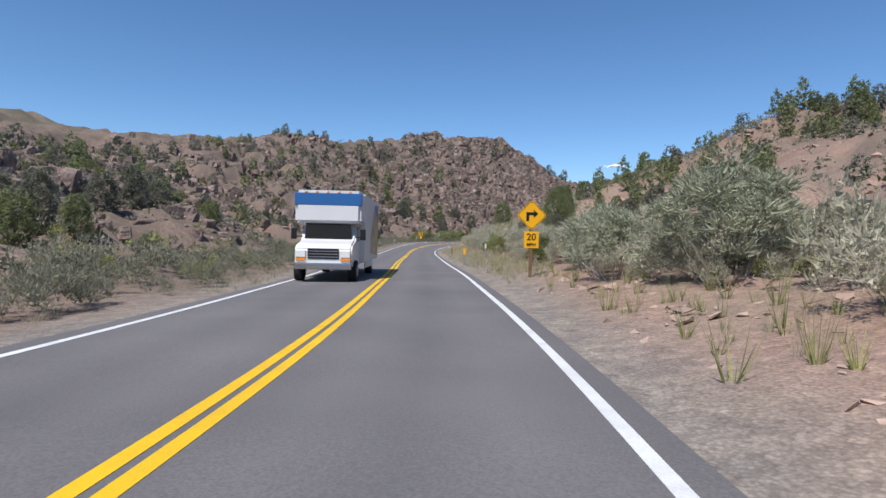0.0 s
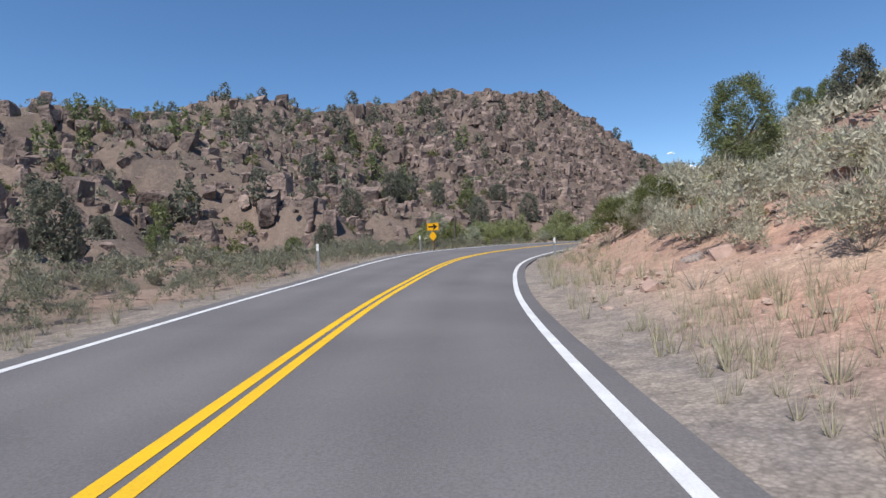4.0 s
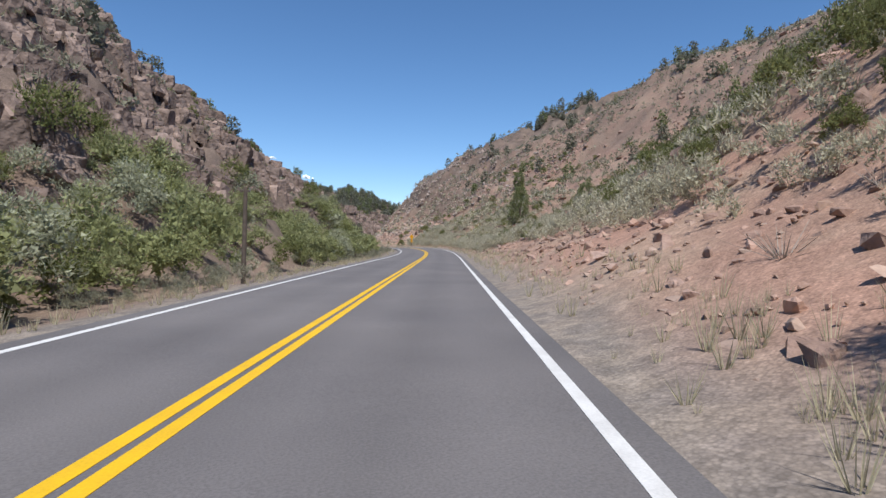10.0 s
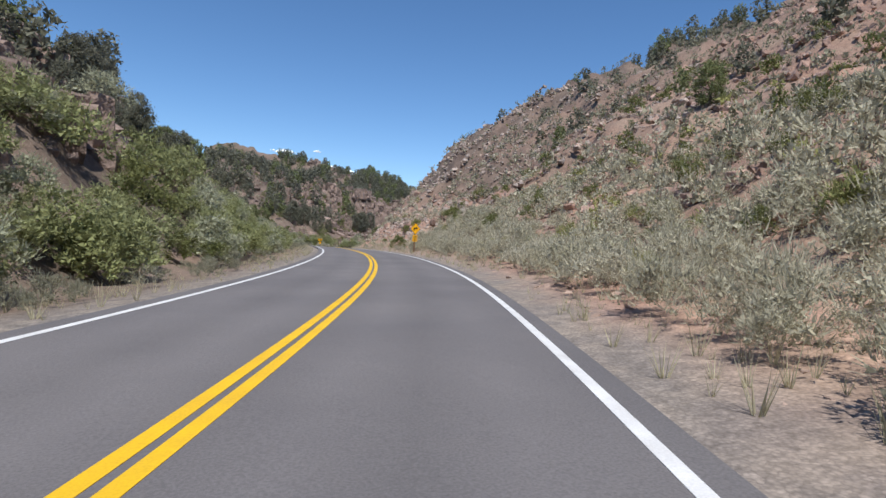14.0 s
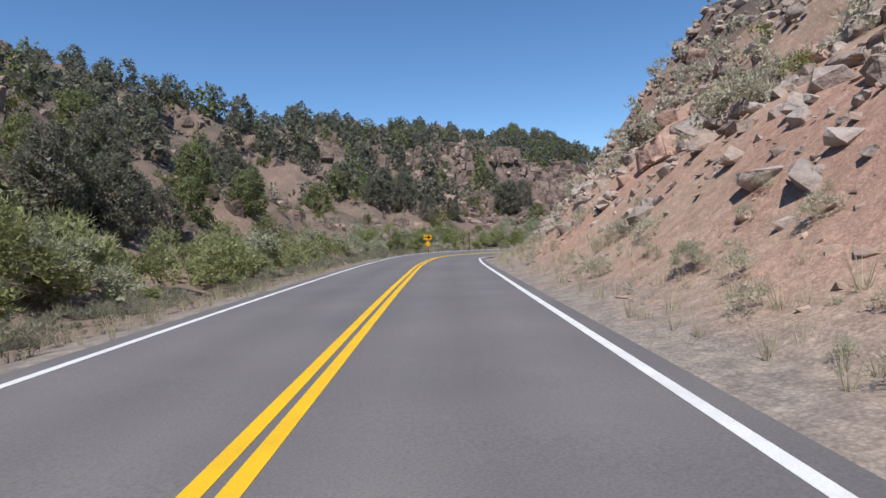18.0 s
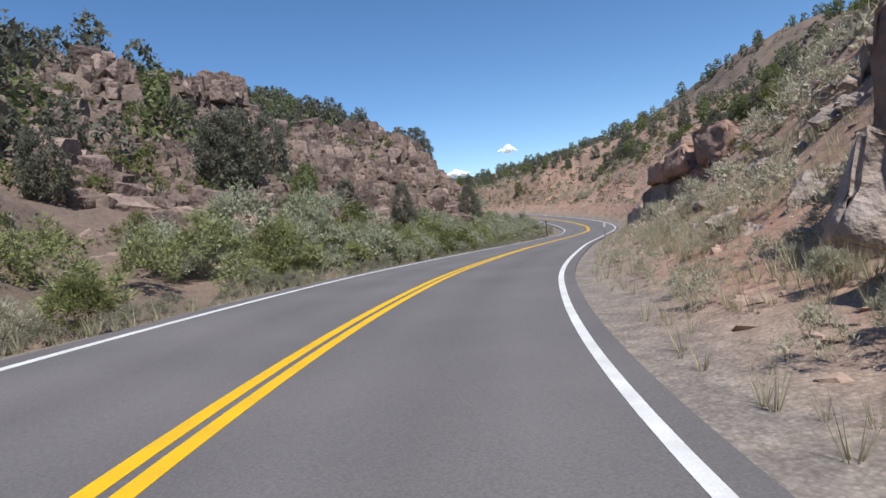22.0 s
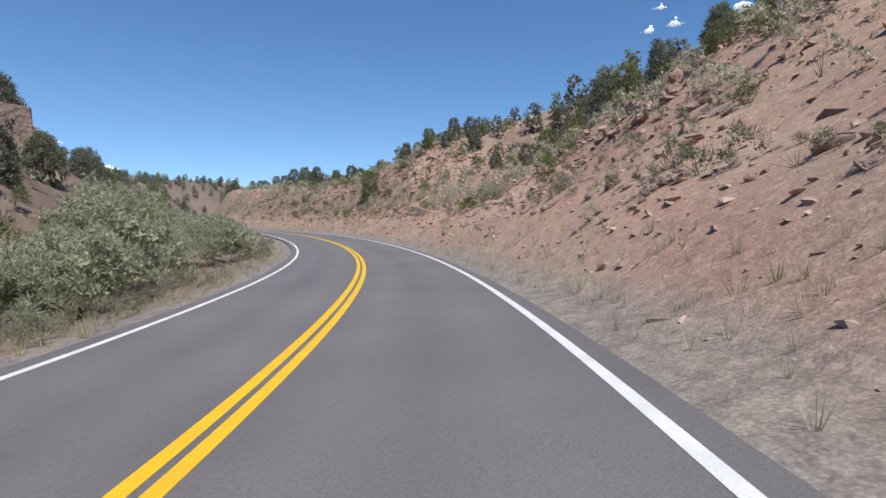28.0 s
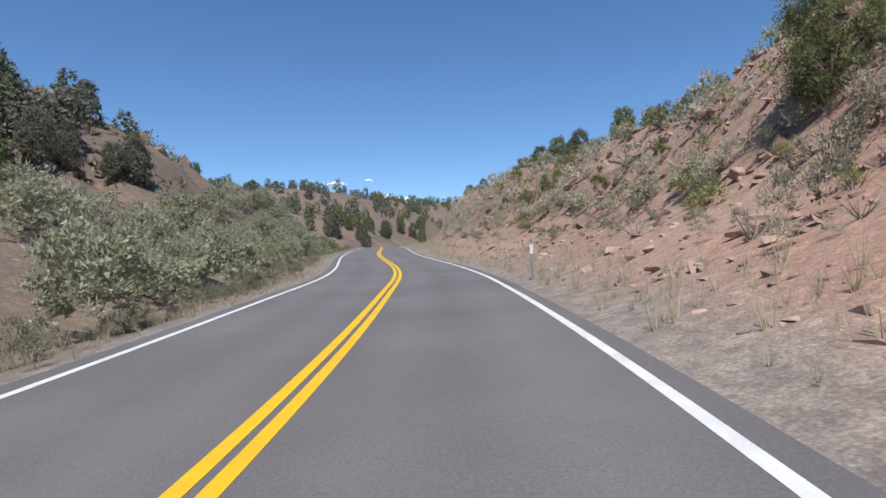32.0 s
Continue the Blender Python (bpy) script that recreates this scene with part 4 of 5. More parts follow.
shrubs("sagebrush", beside(800, 104, 152, 7.0, 30, 1.1, 0.02, 40), 0.7, 1.6, SAGE_PALE, "dense pale sagebrush on a steep bank", SAGE_SHAPES)
shrubs("green_brush", beside(420, 100, 262, 10, 40, 1.0, 0.2, 41), 1.0, 2.4, DARK_BUSH, "dark green brush on a dry slope", BUSH_SHAPES)
shrubs("green_brush", beside(110, 156, 204, 8.8, 22, 1.0, 0.1, 53), 0.9, 2.0, DARK_BUSH, "dark green brush on a rocky bank", BUSH_SHAPES)
shrubs("green_brush", beside(320, 350, 540, 11, 40, 1.0, 0.2, 42), 0.9, 2.0, DARK_BUSH, "dark green brush on a dry slope", BUSH_SHAPES)
shrubs("green_brush", beside(900, 210, 440, -14, -60, 1.0, 0.15, 43), 0.9, 2.2, DARK_BUSH, "dark green brush on a rocky hillside", BUSH_SHAPES)
shrubs("green_brush", beside(600, -30, 140, -18, -80, 1.0, 0.2, 44), 0.9, 2.2, DARK_BUSH, "dark green brush on a rocky hillside", BUSH_SHAPES)
shrubs("dead_twigs", beside(420, -20, 560, 6, 16, 1.0, 0.4, 13), 0.5, 1.1, DEAD, "bare grey twigs of dead brush", TWIG_SHAPES, "dead brush")

# ---- trees ----
TREE_KINDS = []
for k, (hgt, wid, cone, mat) in enumerate([(4.6, 3.8, 0.55, JUNIPER), (5.4, 3.4, 0.8, JUNIPER), (4.0, 3.6, 0.45, PINYON), (5.0, 4.0, 0.6, PINYON), (6.0, 3.6, 0.9, PINYON)]):
    leaf = mesh_of("crown", *foliage(2600, tufts_of(70, hgt, wid, cone, 20 + k), 0.16, 0.065, 70, 0.95, 44), mat)
    fine = mesh_of("crown", *foliage(20000, tufts_of(150, hgt, wid, cone, 20 + k), 0.10, 0.032, 75, 0.75, 44), mat)
    bm = rod((0, 0, -0.4), (0.1, 0.05, hgt * 0.55), 0.17, 0.08)
    for j in range(6):
        an, z0 = j * 1.1 + k, hgt * (0.12 + 0.06 * j)
        rod((0.03, 0, z0), (wid * 0.3 * math.cos(an), wid * 0.3 * math.sin(an), z0 + hgt * 0.22), 0.07, 0.025, 6, bm)
    stem = bpy.data.meshes.new("trunk")
    bm.to_mesh(stem)
    bm.free()
    stem.materials.append(BARK)
    vf, ff = foliage(130, tufts_of(26, hgt, wid, cone, 20 + k), 0.3, 0.16, 26, 1.0, 8)
    TREE_KINDS.append((leaf, stem, (vf, ff), mat, fine))


def tree(x, y, size, kind, label, sink=0.15, close=False):
    leaf, stem, _, mat, fine = TREE_KINDS[kind]
    z = float(land(np.array([x]), np.array([y]))[0])
    base = tagged(new("juniper_tree"), label, "tree", "junipers in the canyon")
    base.matrix_world = Matrix.LocRotScale((x, y, z - sink), Euler((0, 0, rng.uniform(0, 6.28))), (size, size, size * rng.uniform(0.9, 1.1)))
    for nm, data in (("trunk", stem), ("crown", fine if close else leaf)):
        new(nm, data).parent = base
    return base


def forest(count, s0, s1, d0, d1, power, lo, hi, bunch, seed, kinds):
    """Trees over a slope: the nearest as things of their own, the rest joined."""
    p = beside(count, s0, s1, d0, d1, power, bunch, seed)
    return [(q[0], q[1], rng.uniform(lo, hi), int(rng.choice(kinds))) for q in p]


spots = []


def bare(x, y):
    """The open cliff across the creek stays without trees."""
    s, d, _ = nearest(np.array([x]), np.array([y]))
    return 368 < s[0] < 412 and -52 < d[0] < 0


spots += forest(430, -60, 150, -34, -118, 0.9, 0.5, 1.05, 0.2, 21, [0, 2, 3])
spots += forest(90, -20, 130, -17, -40, 0.9, 0.5, 0.95, 0.2, 29, [0, 2, 3])
spots += forest(70, 120, 215, -22, -95, 0.9, 0.6, 1.1, 0.4, 22, [2, 3])
spots += forest(900, 245, 440, -17, -85, 0.9, 0.75, 1.35, 0.18, 23, [0, 2, 3, 3])
spots += forest(620, 410, 560, -24, -110, 0.9, 0.6, 1.1, 0.15, 24, [0, 2, 3])
spots += forest(300, -40, 145, 20, 95, 0.9, 0.5, 1.0, 0.2, 25, [0, 1, 2])
spots += forest(420, 418, 520, -20, -70, 0.9, 0.7, 1.2, 0.12, 30, [0, 2, 3])
spots += forest(190, 140, 285, 24, 95, 0.8, 0.5, 0.9, 0.35, 26, [0, 2, 3])
spots += forest(520, 310, 540, 21, 95, 0.9, 0.6, 1.1, 0.35, 27, [0, 2, 3])
spots += forest(70, 392, 505, 17, 36, 1.0, 0.45, 0.8, 0.1, 31, [0, 2, 3])
spots += forest(260, 520, 640, 14, 130, 0.8, 0.6, 1.0, 0.2, 28, [0, 2, 3])
for a_, r_ in zip(rng.uniform(-50, -2, 700), rng.uniform(150, 560, 700)):
    spots.append((230 - r_ * math.sin(radians(a_)), 450 + r_ * math.cos(radians(a_)), rng.uniform(0.8, 1.5), int(rng.choice([0, 2, 3]))))
spots = [q for q in spots if abs(nearest(np.array([q[0]]), np.array([q[1]]))[1][0]) > 11]
spots = [q for q in spots if not bare(q[0], q[1])]
LEFT_OVER = {}
aside = np.abs(nearest(np.array([q[0] for q in spots]), np.array([q[1] for q in spots]))[1])
close_by = set(np.argsort(aside)[:300].tolist())
for i, (x, y, size, kind) in enumerate(spots):
    if i in close_by:
        tree(x, y, size, kind, "dark green bushy juniper on a rocky slope")
    else:
        LEFT_OVER.setdefault(kind, []).append((x, y, size))
for kind, rows in LEFT_OVER.items():
    rows = np.array(rows)
    v, f = strewn([TREE_KINDS[kind][2]], rows[:, :2], rows[:, 2], rng.uniform(0, 6.28, len(rows)), 0.04)
    stuff("juniper_woods", (v, f), TREE_KINDS[kind][3], "scattered dark green junipers on far slopes", "trees")

# ---- places of single trees, signs and poles: along the road, aside ----
SINGLE_TREES = [
    (146.5, 8.1, 1.55, 0, "tall green juniper close beside the road"), (151.0, 7.2, 1.15, 0, "green juniper close beside the road"),
    (150, 12.5, 1.6, 1, "tall green juniper close beside the road"), (145.5, 12.4, 1.35, 1, "broad green juniper close beside the road"), (153, 17, 1.3, 3, "dark juniper on a bank"), (134, 15, 1.2, 0, "dark juniper on a bank"),
    (128, 19, 1.4, 0, "rounded green juniper on a rock knoll"), (131, 22, 1.3, 1, "rounded green juniper on a rock knoll"), (125, 17, 1.2, 0, "rounded green juniper on a rock knoll"),
    (137, 21, 1.3, 1, "dark juniper on a bank"), (211, 20.5, 0.95, 0, "juniper among broken rocks"), (221, 15, 1.3, 1, "dark juniper on a rocky bank"),
    (58, 18.5, 1.2, 0, "bright green juniper on a rocky bank"), (61.5, 20.5, 1.1, 1, "bright green juniper on a rocky bank"), (66, 18, 0.8, 2, "grey-green juniper on a rocky bank"), (52, 16.5, 0.8, 2, "grey-green juniper on a rocky bank"), (47.8, 12.2, 0.62, 2, "grey-green juniper on a rocky bank"),
    (84.5, 13.5, 1.15, 0, "bright green juniper on a rocky bank"),
    (397, -16, 1.3, 4, "pointed grey-green juniper beside the creek"), (372, -15, 1.0, 4, "pointed juniper beside the creek"), (476, 12, 0.9, 0, "bushy juniper on a bank"),
]
# along, aside, height
BIG_BUSHES = [
    (270.0, 8.3, 1.5, 1), (268.4, 9.1, 1.7, 2), (42.4, 8.6, 1.3, 2), (189.5, 17.6, 2.2, 1), (190.5, 9.5, 1.3, 1), (38.5, 8.0, 1.3, 0), (39.5, 9.0, 1.5, 2), (37.5, 9.8, 1.6, 0), (45, 9.6, 1.5, 0),
    (47, 9.0, 1.5, 2), (49, 10.5, 1.8, 0), (52, 9.2, 1.5, 0), (55, 10.4, 1.6, 2), (57.5, 9.0, 1.4, 0), (60, 8.6, 1.3, 0), (62.5, 9.6, 1.5, 0), (64.5, 8.0, 1.2, 2), (43, 10.8, 1.9, 0), (41.5, 7.8, 1.3, 2), (67, 8.4, 1.2, 0),
    (10.5, 8.2, 3.5, 3), (14.0, 7.1, 2.8, 3), (17.5, 7.7, 2.9, 3), (7.0, 9.6, 2.0, 1), (12.0, 9.8, 3.0, 3), (21, 8.7, 2.3, 0), (6, 8.0, 1.5, 0), (24.2, 7.6, 1.7, 1), (26.2, 8.4, 2.1, 0), (30, 9, 2.0, 0),
    (33.5, 6.9, 1.7, 2), (11, 11.5, 2.6, 0), (17, 10.5, 2.7, 0), (22.8, 6.9, 1.3, 1), (25.5, 6.6, 1.0, 0), (28, 10.5, 2.4, 0), (36.5, 8.6, 1.7, 0), (40, 9.5, 2.0, 0), (23.5, 9.6, 1.6, 2), (44, 8.5, 1.5, 2),
    (79.6, 7.2, 2.3, 1), (78.0, 8.4, 2.0, 1), (86, 8.4, 1.5, 0), (88, 9.6, 1.7, 0), (90.5, 8.8, 1.4, 0), (84, 10.5, 1.9, 0), (137.5, 6.9, 2.2, 1), (261.2, 5.4, 2.2, 1), (276.5, 6.6, 0.9, 1),
    (282, 5.9, 0.8, 0), (331.5, 5.9, 0.7, 0), (333.5, 6.3, 0.7, 0), (206.2, 6.2, 1.3, 2), (27, 7.2, 1.6, 0), (29.5, 7.4, 1.9, 0), (31.5, 8.2, 2.0, 0), (22, 7.9, 1.9, 0), (36.0, 6.6, 1.4, 2), (46, 6.8, 1.2, 0), (50, 7.2, 1.4, 0), (54, 7.4, 1.3, 2), (207, 8.3, 1.5, 0), (204, 8.8, 1.6, 0), (441.5, 8.6, 1.3, 1), (440, 9.6, 1.3, 0),
    (332, -8.0, 2.0, 0), (338, -8.5, 2.0, 1), (328, -7.6, 2.0, 0), (330.2, -7.9, 2.2, 0), (335.4, -7.6, 1.8, 0), (322.5, -7.4, 2.2, 3), (319, -8, 2.4, 3), (404, -9.5, 3.2, 3), (409, -10, 3.4, 3), (413.5, -9.2, 3.0, 3), (418, -10.2, 3.4, 3), (422.5, -9.6, 3.2, 3), (427, -10.4, 3.5, 3), (432, -9.8, 3.2, 3), (437, -10.6, 3.6, 3), (398, -9.4, 3.0, 3), (363, -9.2, 2.6, 3), (368.5, -9.8, 2.9, 3), (442, -9.5, 3.0, 3), (446.5, -10.0, 3.4, 3), (451, -9.5, 3.0, 3), (457, -9.0, 2.3, 3), (375, -9.5, 2.7, 3), (381, -10, 2.9, 3), (387, -9.5, 2.8, 3), (391.5, -9, 2.8, 3),
    (206, -10, 3.4, 3), (211, -9.5, 3.2, 3), (217, -9, 3.2, 3), (222, -8.5, 3.3, 3), (199, -9.5, 3.6, 3), (228, -8.5, 2.9, 3), (268, -9, 2.8, 3), (275, -9.5, 2.6, 0), (281, -9, 2.4, 3),
]
ARROW_A = (95.0, -6.3, -15)
ARROW_B = (326.0, -6.2, -15)
POLES = [(98.5, -6.6, 2.9), (167.0, -5.0, 3.4), (334.0, -6.3, 2.5), (393, -5.2, 2.2), (462.5, -5.9, 1.4)]
CLOUDS = [
    (-71.8, 19.2, 2600, 62, 34, 8, 1), (-74.0, 19.5, 2600, 70, 40, 8, 2), (-72.8, 21.0, 2600, 50, 32, 8, 3), (-82.6, 18.6, 2600, 190, 80, 16, 4), (-79.6, 20.0, 2600, 90, 36, 10, 5),
    (-46.0, 4.4, 4300, 240, 40, 12, 6), (-51.5, 6.2, 4300, 190, 60, 12, 7), (-13.5, 8.6, 3600, 150, 14, 8, 8), (-17.0, 8.9, 3600, 60, 9, 7, 9), (-18.5, 6.9, 4300, 380, 40, 22, 10), (-13.5, 6.6, 4300, 180, 24, 12, 11),
]


# ---- single trees close to the road ----
for s, d, size, kind, label in SINGLE_TREES:
    q = on_road(s, d)
    tree(q[0], q[1], size, kind, label, close=True)


# ---- large shrubs close beside the road ----
BIG_LOOKS = [(SAGE_PALE, "tall pale grey-green sagebrush bush beside the road"), (DARK_BUSH, "dense dark green bush beside the road"),
             (YELLOW_BUSH, "bright yellow-green rabbitbrush bush beside the road"), (WILLOW, "large soft green willow bush beside the road")]
BIG = []
for look_, (mat_, _) in enumerate(BIG_LOOKS):
    many, bunches, leng, wid_ = (5000, 50, 0.05, 0.010) if look_ == 3 else (3600, 30, 0.06, 0.011)
    for _ in range(2):
        BIG.append(mesh_of("crown", *shrub(many, bunches, leng, wid_, 12, 0.9, 0.7 if look_ in (0, 2) else 0.35, 0.75, 60), mat_))
STEMS = mesh_of("woody_base", *blades(40, stems(40, 0.6, 0.8), 0.42, 0.016, 0.1, 0.25), DEAD)
for i, (s, d, hgt, look_) in enumerate(BIG_BUSHES):
    q = on_road(s, d)
    ob = tagged(new("roadside_shrub"), BIG_LOOKS[look_][1], "shrub", "tall shrubs beside the road")
    wide = hgt * (1.05 if look_ != 3 else 1.25)
    ob.matrix_world = Matrix.LocRotScale((q[0], q[1], float(land(q[:1], q[1:2])[0]) - 0.10 * hgt), Euler((0, 0, i * 2.1)), (wide, wide, hgt * 1.15))
    new("crown", BIG[look_ * 2 + i % 2]).parent = ob
    new("woody_base", STEMS).parent = ob


# ---- rock outcrops at the roadside ----
def boulder(size, seed, rounds=3, fine=0.24):
    """An angular block with broken faces, worn edges and shallow cracks."""
    r = np.random.default_rng(seed)
    bm = bmesh.new()
    for q in [(x, y, z) for x in (-0.5, 0.5) for y in (-0.5, 0.5) for z in (-0.5, 0.5)]:
        bm.verts.new(Vector(q) * r.uniform(0.72, 1.02))
    for _ in range(7):
        o = Vector(r.normal(0, 1, 3))
        o /= max(abs(x) for x in o)
        bm.verts.new(o * 0.5 * r.uniform(0.85, 1.0))
    bmesh.ops.convex_hull(bm, input=list(bm.verts))
    bmesh.ops.delete(bm, geom=[v for v in bm.verts if not v.link_faces], context="VERTS")
    bmesh.ops.dissolve_limit(bm, angle_limit=radians(9), verts=list(bm.verts), edges=list(bm.edges))
    bmesh.ops.scale(bm, verts=bm.verts, vec=size)
    bmesh.ops.bevel(bm, geom=list(bm.edges), offset=0.05 * min(size), segments=2, affect="EDGES", clamp_overlap=True)
    bmesh.ops.triangulate(bm, faces=list(bm.faces))
    for _ in range(rounds):
        bmesh.ops.subdivide_edges(bm, edges=[e for e in bm.edges if e.calc_length() > fine * min(size)], cuts=1)
        bmesh.ops.triangulate(bm, faces=[f for f in bm.faces if len(f.verts) > 3])
    bm.normal_update()
    off = Vector((seed * 3.7, seed * 1.3, seed * 0.9))
    move = []
    for v in bm.verts:
        k = 0.05 * noise.noise(v.co * 0.9 + off) + 0.035 * noise.noise(v.co * 2.4 + off) + 0.06 * (noise.cell(v.co * 0.7 + off) - 0.5)
        k -= 0.10 * max(0.0, 0.07 - abs(noise.noise(v.co * 0.45 + 2 * off))) / 0.07
        move.append(v.normal * k * min(size) * 0.6)
    for v, m in zip(bm.verts, move):
        v.co += m
    for f in bm.faces:
        f.smooth = True
    return bm


BOULDERS = []
for k_ in range(8):
    bm_k = boulder((1.0, 0.85, 0.75), 300 + k_, 2, 0.36)
    me_k = bpy.data.meshes.new("boulder")
    bm_k.to_mesh(me_k)
    bm_k.free()
    me_k.materials.append((GREY_ROCK, RED_ROCK)[k_ % 2])
    BOULDERS.append(me_k)


def boulders(count, s0, s1, d0, d1, lo, hi, label, seed):
    """Single boulders lying on a slope."""
    r = np.random.default_rng(seed)
    for _ in range(count):
        q = on_road(r.uniform(s0, s1), r.uniform(d0, d1))
        k = r.uniform(lo, hi)
        ob = tagged(new("boulder", BOULDERS[int(r.integers(0, 8))]), label, "boulder", "boulders on the slopes")
        ob.matrix_world = Matrix.LocRotScale((q[0], q[1], float(land(q[:1], q[1:2])[0]) + 0.10 * k), Euler((r.normal(0, 0.35), r.normal(0, 0.35), r.uniform(0, 6.28))), (k * r.uniform(0.8, 1.3), k, k * r.uniform(0.7, 1.1)))


boulders(80, 256, 300, 8.6, 17, 0.6, 1.7, "angular pinkish-grey boulder on a rocky cut slope", 61)
boulders(22, 300, 350, 8.8, 18, 0.5, 1.4, "angular pinkish-grey boulder on a rocky cut slope", 62)
boulders(36, 364, 398, 8.6, 20, 0.4, 1.5, "angular pinkish-grey boulder on a dirt bank", 63)
boulders(26, 316, 333, 6.4, 9.5, 0.3, 1.0, "broken grey boulder at the foot of a rock face", 67)
boulders(18, 354, 367, 5.9, 8.5, 0.25, 0.7, "broken grey boulder at the foot of a rock face", 68)
boulders(40, 190, 228, 9.5, 21, 0.5, 1.6, "reddish boulder in a rock band on a brushy slope", 69)
boulders(16, 430, 480, 9.0, 22, 0.4, 1.2, "reddish slab of rock on a dirt bank", 64)
boulders(26, 53, 66, 9.8, 15, 0.6, 1.7, "rounded reddish boulder on a rock knoll", 70)
boulders(20, 66, 100, 6.6, 16, 0.35, 0.9, "reddish boulder on a dirt bank", 65)
boulders(20, 150, 240, 16, 40, 0.6, 1.6, "reddish boulder on a brushy slope", 66)


def outcrop(s, d, blocks_, label, k_=0.9, tilt=1.0):
    """Blocks: along, aside, height of the middle, three sizes, turn, material."""
    thing = tagged(new("rock_outcrop"), label, "rock outcrop")
    q = on_road(s, d)
    i = int(np.interp(s, run_s, np.arange(len(line))))
    thing.matrix_world = Matrix.Translation((q[0], q[1], float(on_road(s, 0)[2]))) @ Matrix.Rotation(math.atan2(way[i, 1], way[i, 0]) - math.pi / 2, 4, "Z")
    for k, (y, x, z, sx, sy, sz, turn, mat) in enumerate(blocks_):
        b = part("boulder", boulder((k_ * sx, k_ * sy, k_ * 1.05 * sz), int(s) + k), mat, thing)
        b.matrix_local = pose(x * k_, y * k_, z * (k_ if k_ > 0.8 else 0.8), tilt * (-13 + 8 * math.sin(k * 2.3)), tilt * (13 + 7 * math.cos(k * 1.7)), turn)
    return thing


outcrop(328, 7.9, [
    (0.5, 2.4, 3.1, 3.6, 4.8, 6.4, 18, SLAB), (-1.8, 1.4, 1.2, 2.2, 2.0, 2.4, 32, GREY_ROCK), (-4.2, 2.6, 1.9, 3.0, 2.6, 3.0, 38, GREY_ROCK), (3.4, -0.4, 1.0, 2.2, 2.6, 2.2, 10, GREY_ROCK),
    (2.6, 3.8, 7.0, 3.4, 3.8, 2.6, -15, RED_ROCK), (-3.0, 4.4, 5.8, 4.0, 4.4, 3.6, 25, RED_ROCK), (-7.0, 4.8, 3.4, 3.2, 3.0, 3.0, 30, GREY_ROCK), (-5.8, 0.4, 0.5, 1.5, 1.8, 1.3, 40, GREY_ROCK),
    (1.6, -0.6, 0.5, 1.2, 1.4, 1.2, 70, GREY_ROCK), (5.5, 1.6, 2.4, 3.0, 3.4, 3.2, -10, RED_ROCK), (-9.6, 3.6, 1.6, 2.2, 2.2, 2.0, 35, GREY_ROCK), (6.8, 0.4, 0.8, 1.8, 2.0, 1.8, -35, GREY_ROCK),
], "orange and grey rock face with large angular slabs at the roadside")
outcrop(362, 7.2, [
    (3.0, -1.2, 0.7, 1.5, 1.4, 1.7, 25, GREY_ROCK), (1.6, -0.6, 0.9, 1.8, 1.7, 2.0, 35, GREY_ROCK), (0.2, 0.1, 0.8, 2.0, 1.8, 1.9, 30, GREY_ROCK), (-1.2, 1.0, 0.7, 2.0, 1.8, 1.7, 40, GREY_ROCK),
    (-2.6, 2.0, 0.9, 2.4, 2.2, 1.9, 35, ROCK), (2.2, 0.4, 2.0, 2.0, 2.0, 1.7, 30, GREY_ROCK), (0.6, 1.3, 2.3, 2.6, 2.4, 1.9, 28, GREY_ROCK), (-1.4, 2.3, 2.4, 2.8, 2.4, 1.9, 38, RED_ROCK),
    (-3.4, 3.4, 2.6, 3.0, 2.6, 2.2, 30, RED_ROCK), (0.5, 1.2, 3.7, 3.0, 2.8, 1.4, 26, RED_ROCK), (-1.6, 2.2, 4.1, 3.2, 2.8, 1.7, 34, RED_ROCK), (-0.2, 2.4, 5.0, 2.6, 2.6, 1.1, 20, RED_ROCK),
    (-4.2, 4.0, 4.6, 3.2, 2.8, 2.2, 36, RED_ROCK), (0.6, -1.2, 0.4, 1.1, 1.2, 0.8, 60, GREY_ROCK), (4.2, -1.2, 0.4, 0.9, 1.0, 1.0, 25, GREY_ROCK), (3.4, 1.2, 2.6, 1.9, 2.0, 1.4, 15, RED_ROCK),
], "overhanging brown and grey boulder cliff beside the road", 1.0, 0.5)
outcrop(479, 12.5, [
    (0, 0.5, 2.6, 1.6, 1.8, 2.6, 15, ROCK), (-1.8, 0.9, 3.8, 1.7, 1.8, 2.4, -20, RED_ROCK), (1.2, 1.6, 4.8, 1.6, 1.7, 2.0, 40, ROCK), (-0.4, 2.2, 6.0, 1.8, 1.9, 1.8, -35, RED_ROCK),
    (-2.8, 2.0, 5.0, 2.0, 2.2, 2.2, 25, ROCK), (2.4, 0.2, 1.8, 1.4, 1.5, 1.6, 60, ROCK), (0.9, -0.6, 1.3, 1.3, 1.4, 1.3, -50, GREY_ROCK), (-4.2, 2.6, 5.6, 1.8, 2.0, 2.2, 10, RED_ROCK),
], "tumbled brown rock outcrop on a dirt bank", 0.62)
outcrop(492, 13, [(0, 0, 4.6, 1.8, 2.0, 2.4, 20, RED_ROCK), (1.8, 0.6, 5.4, 2.0, 2.0, 2.2, -30, RED_ROCK), (-1.6, 0.8, 5.4, 1.6, 1.8, 1.8, 50, ROCK)], "reddish rock knob on a slope")


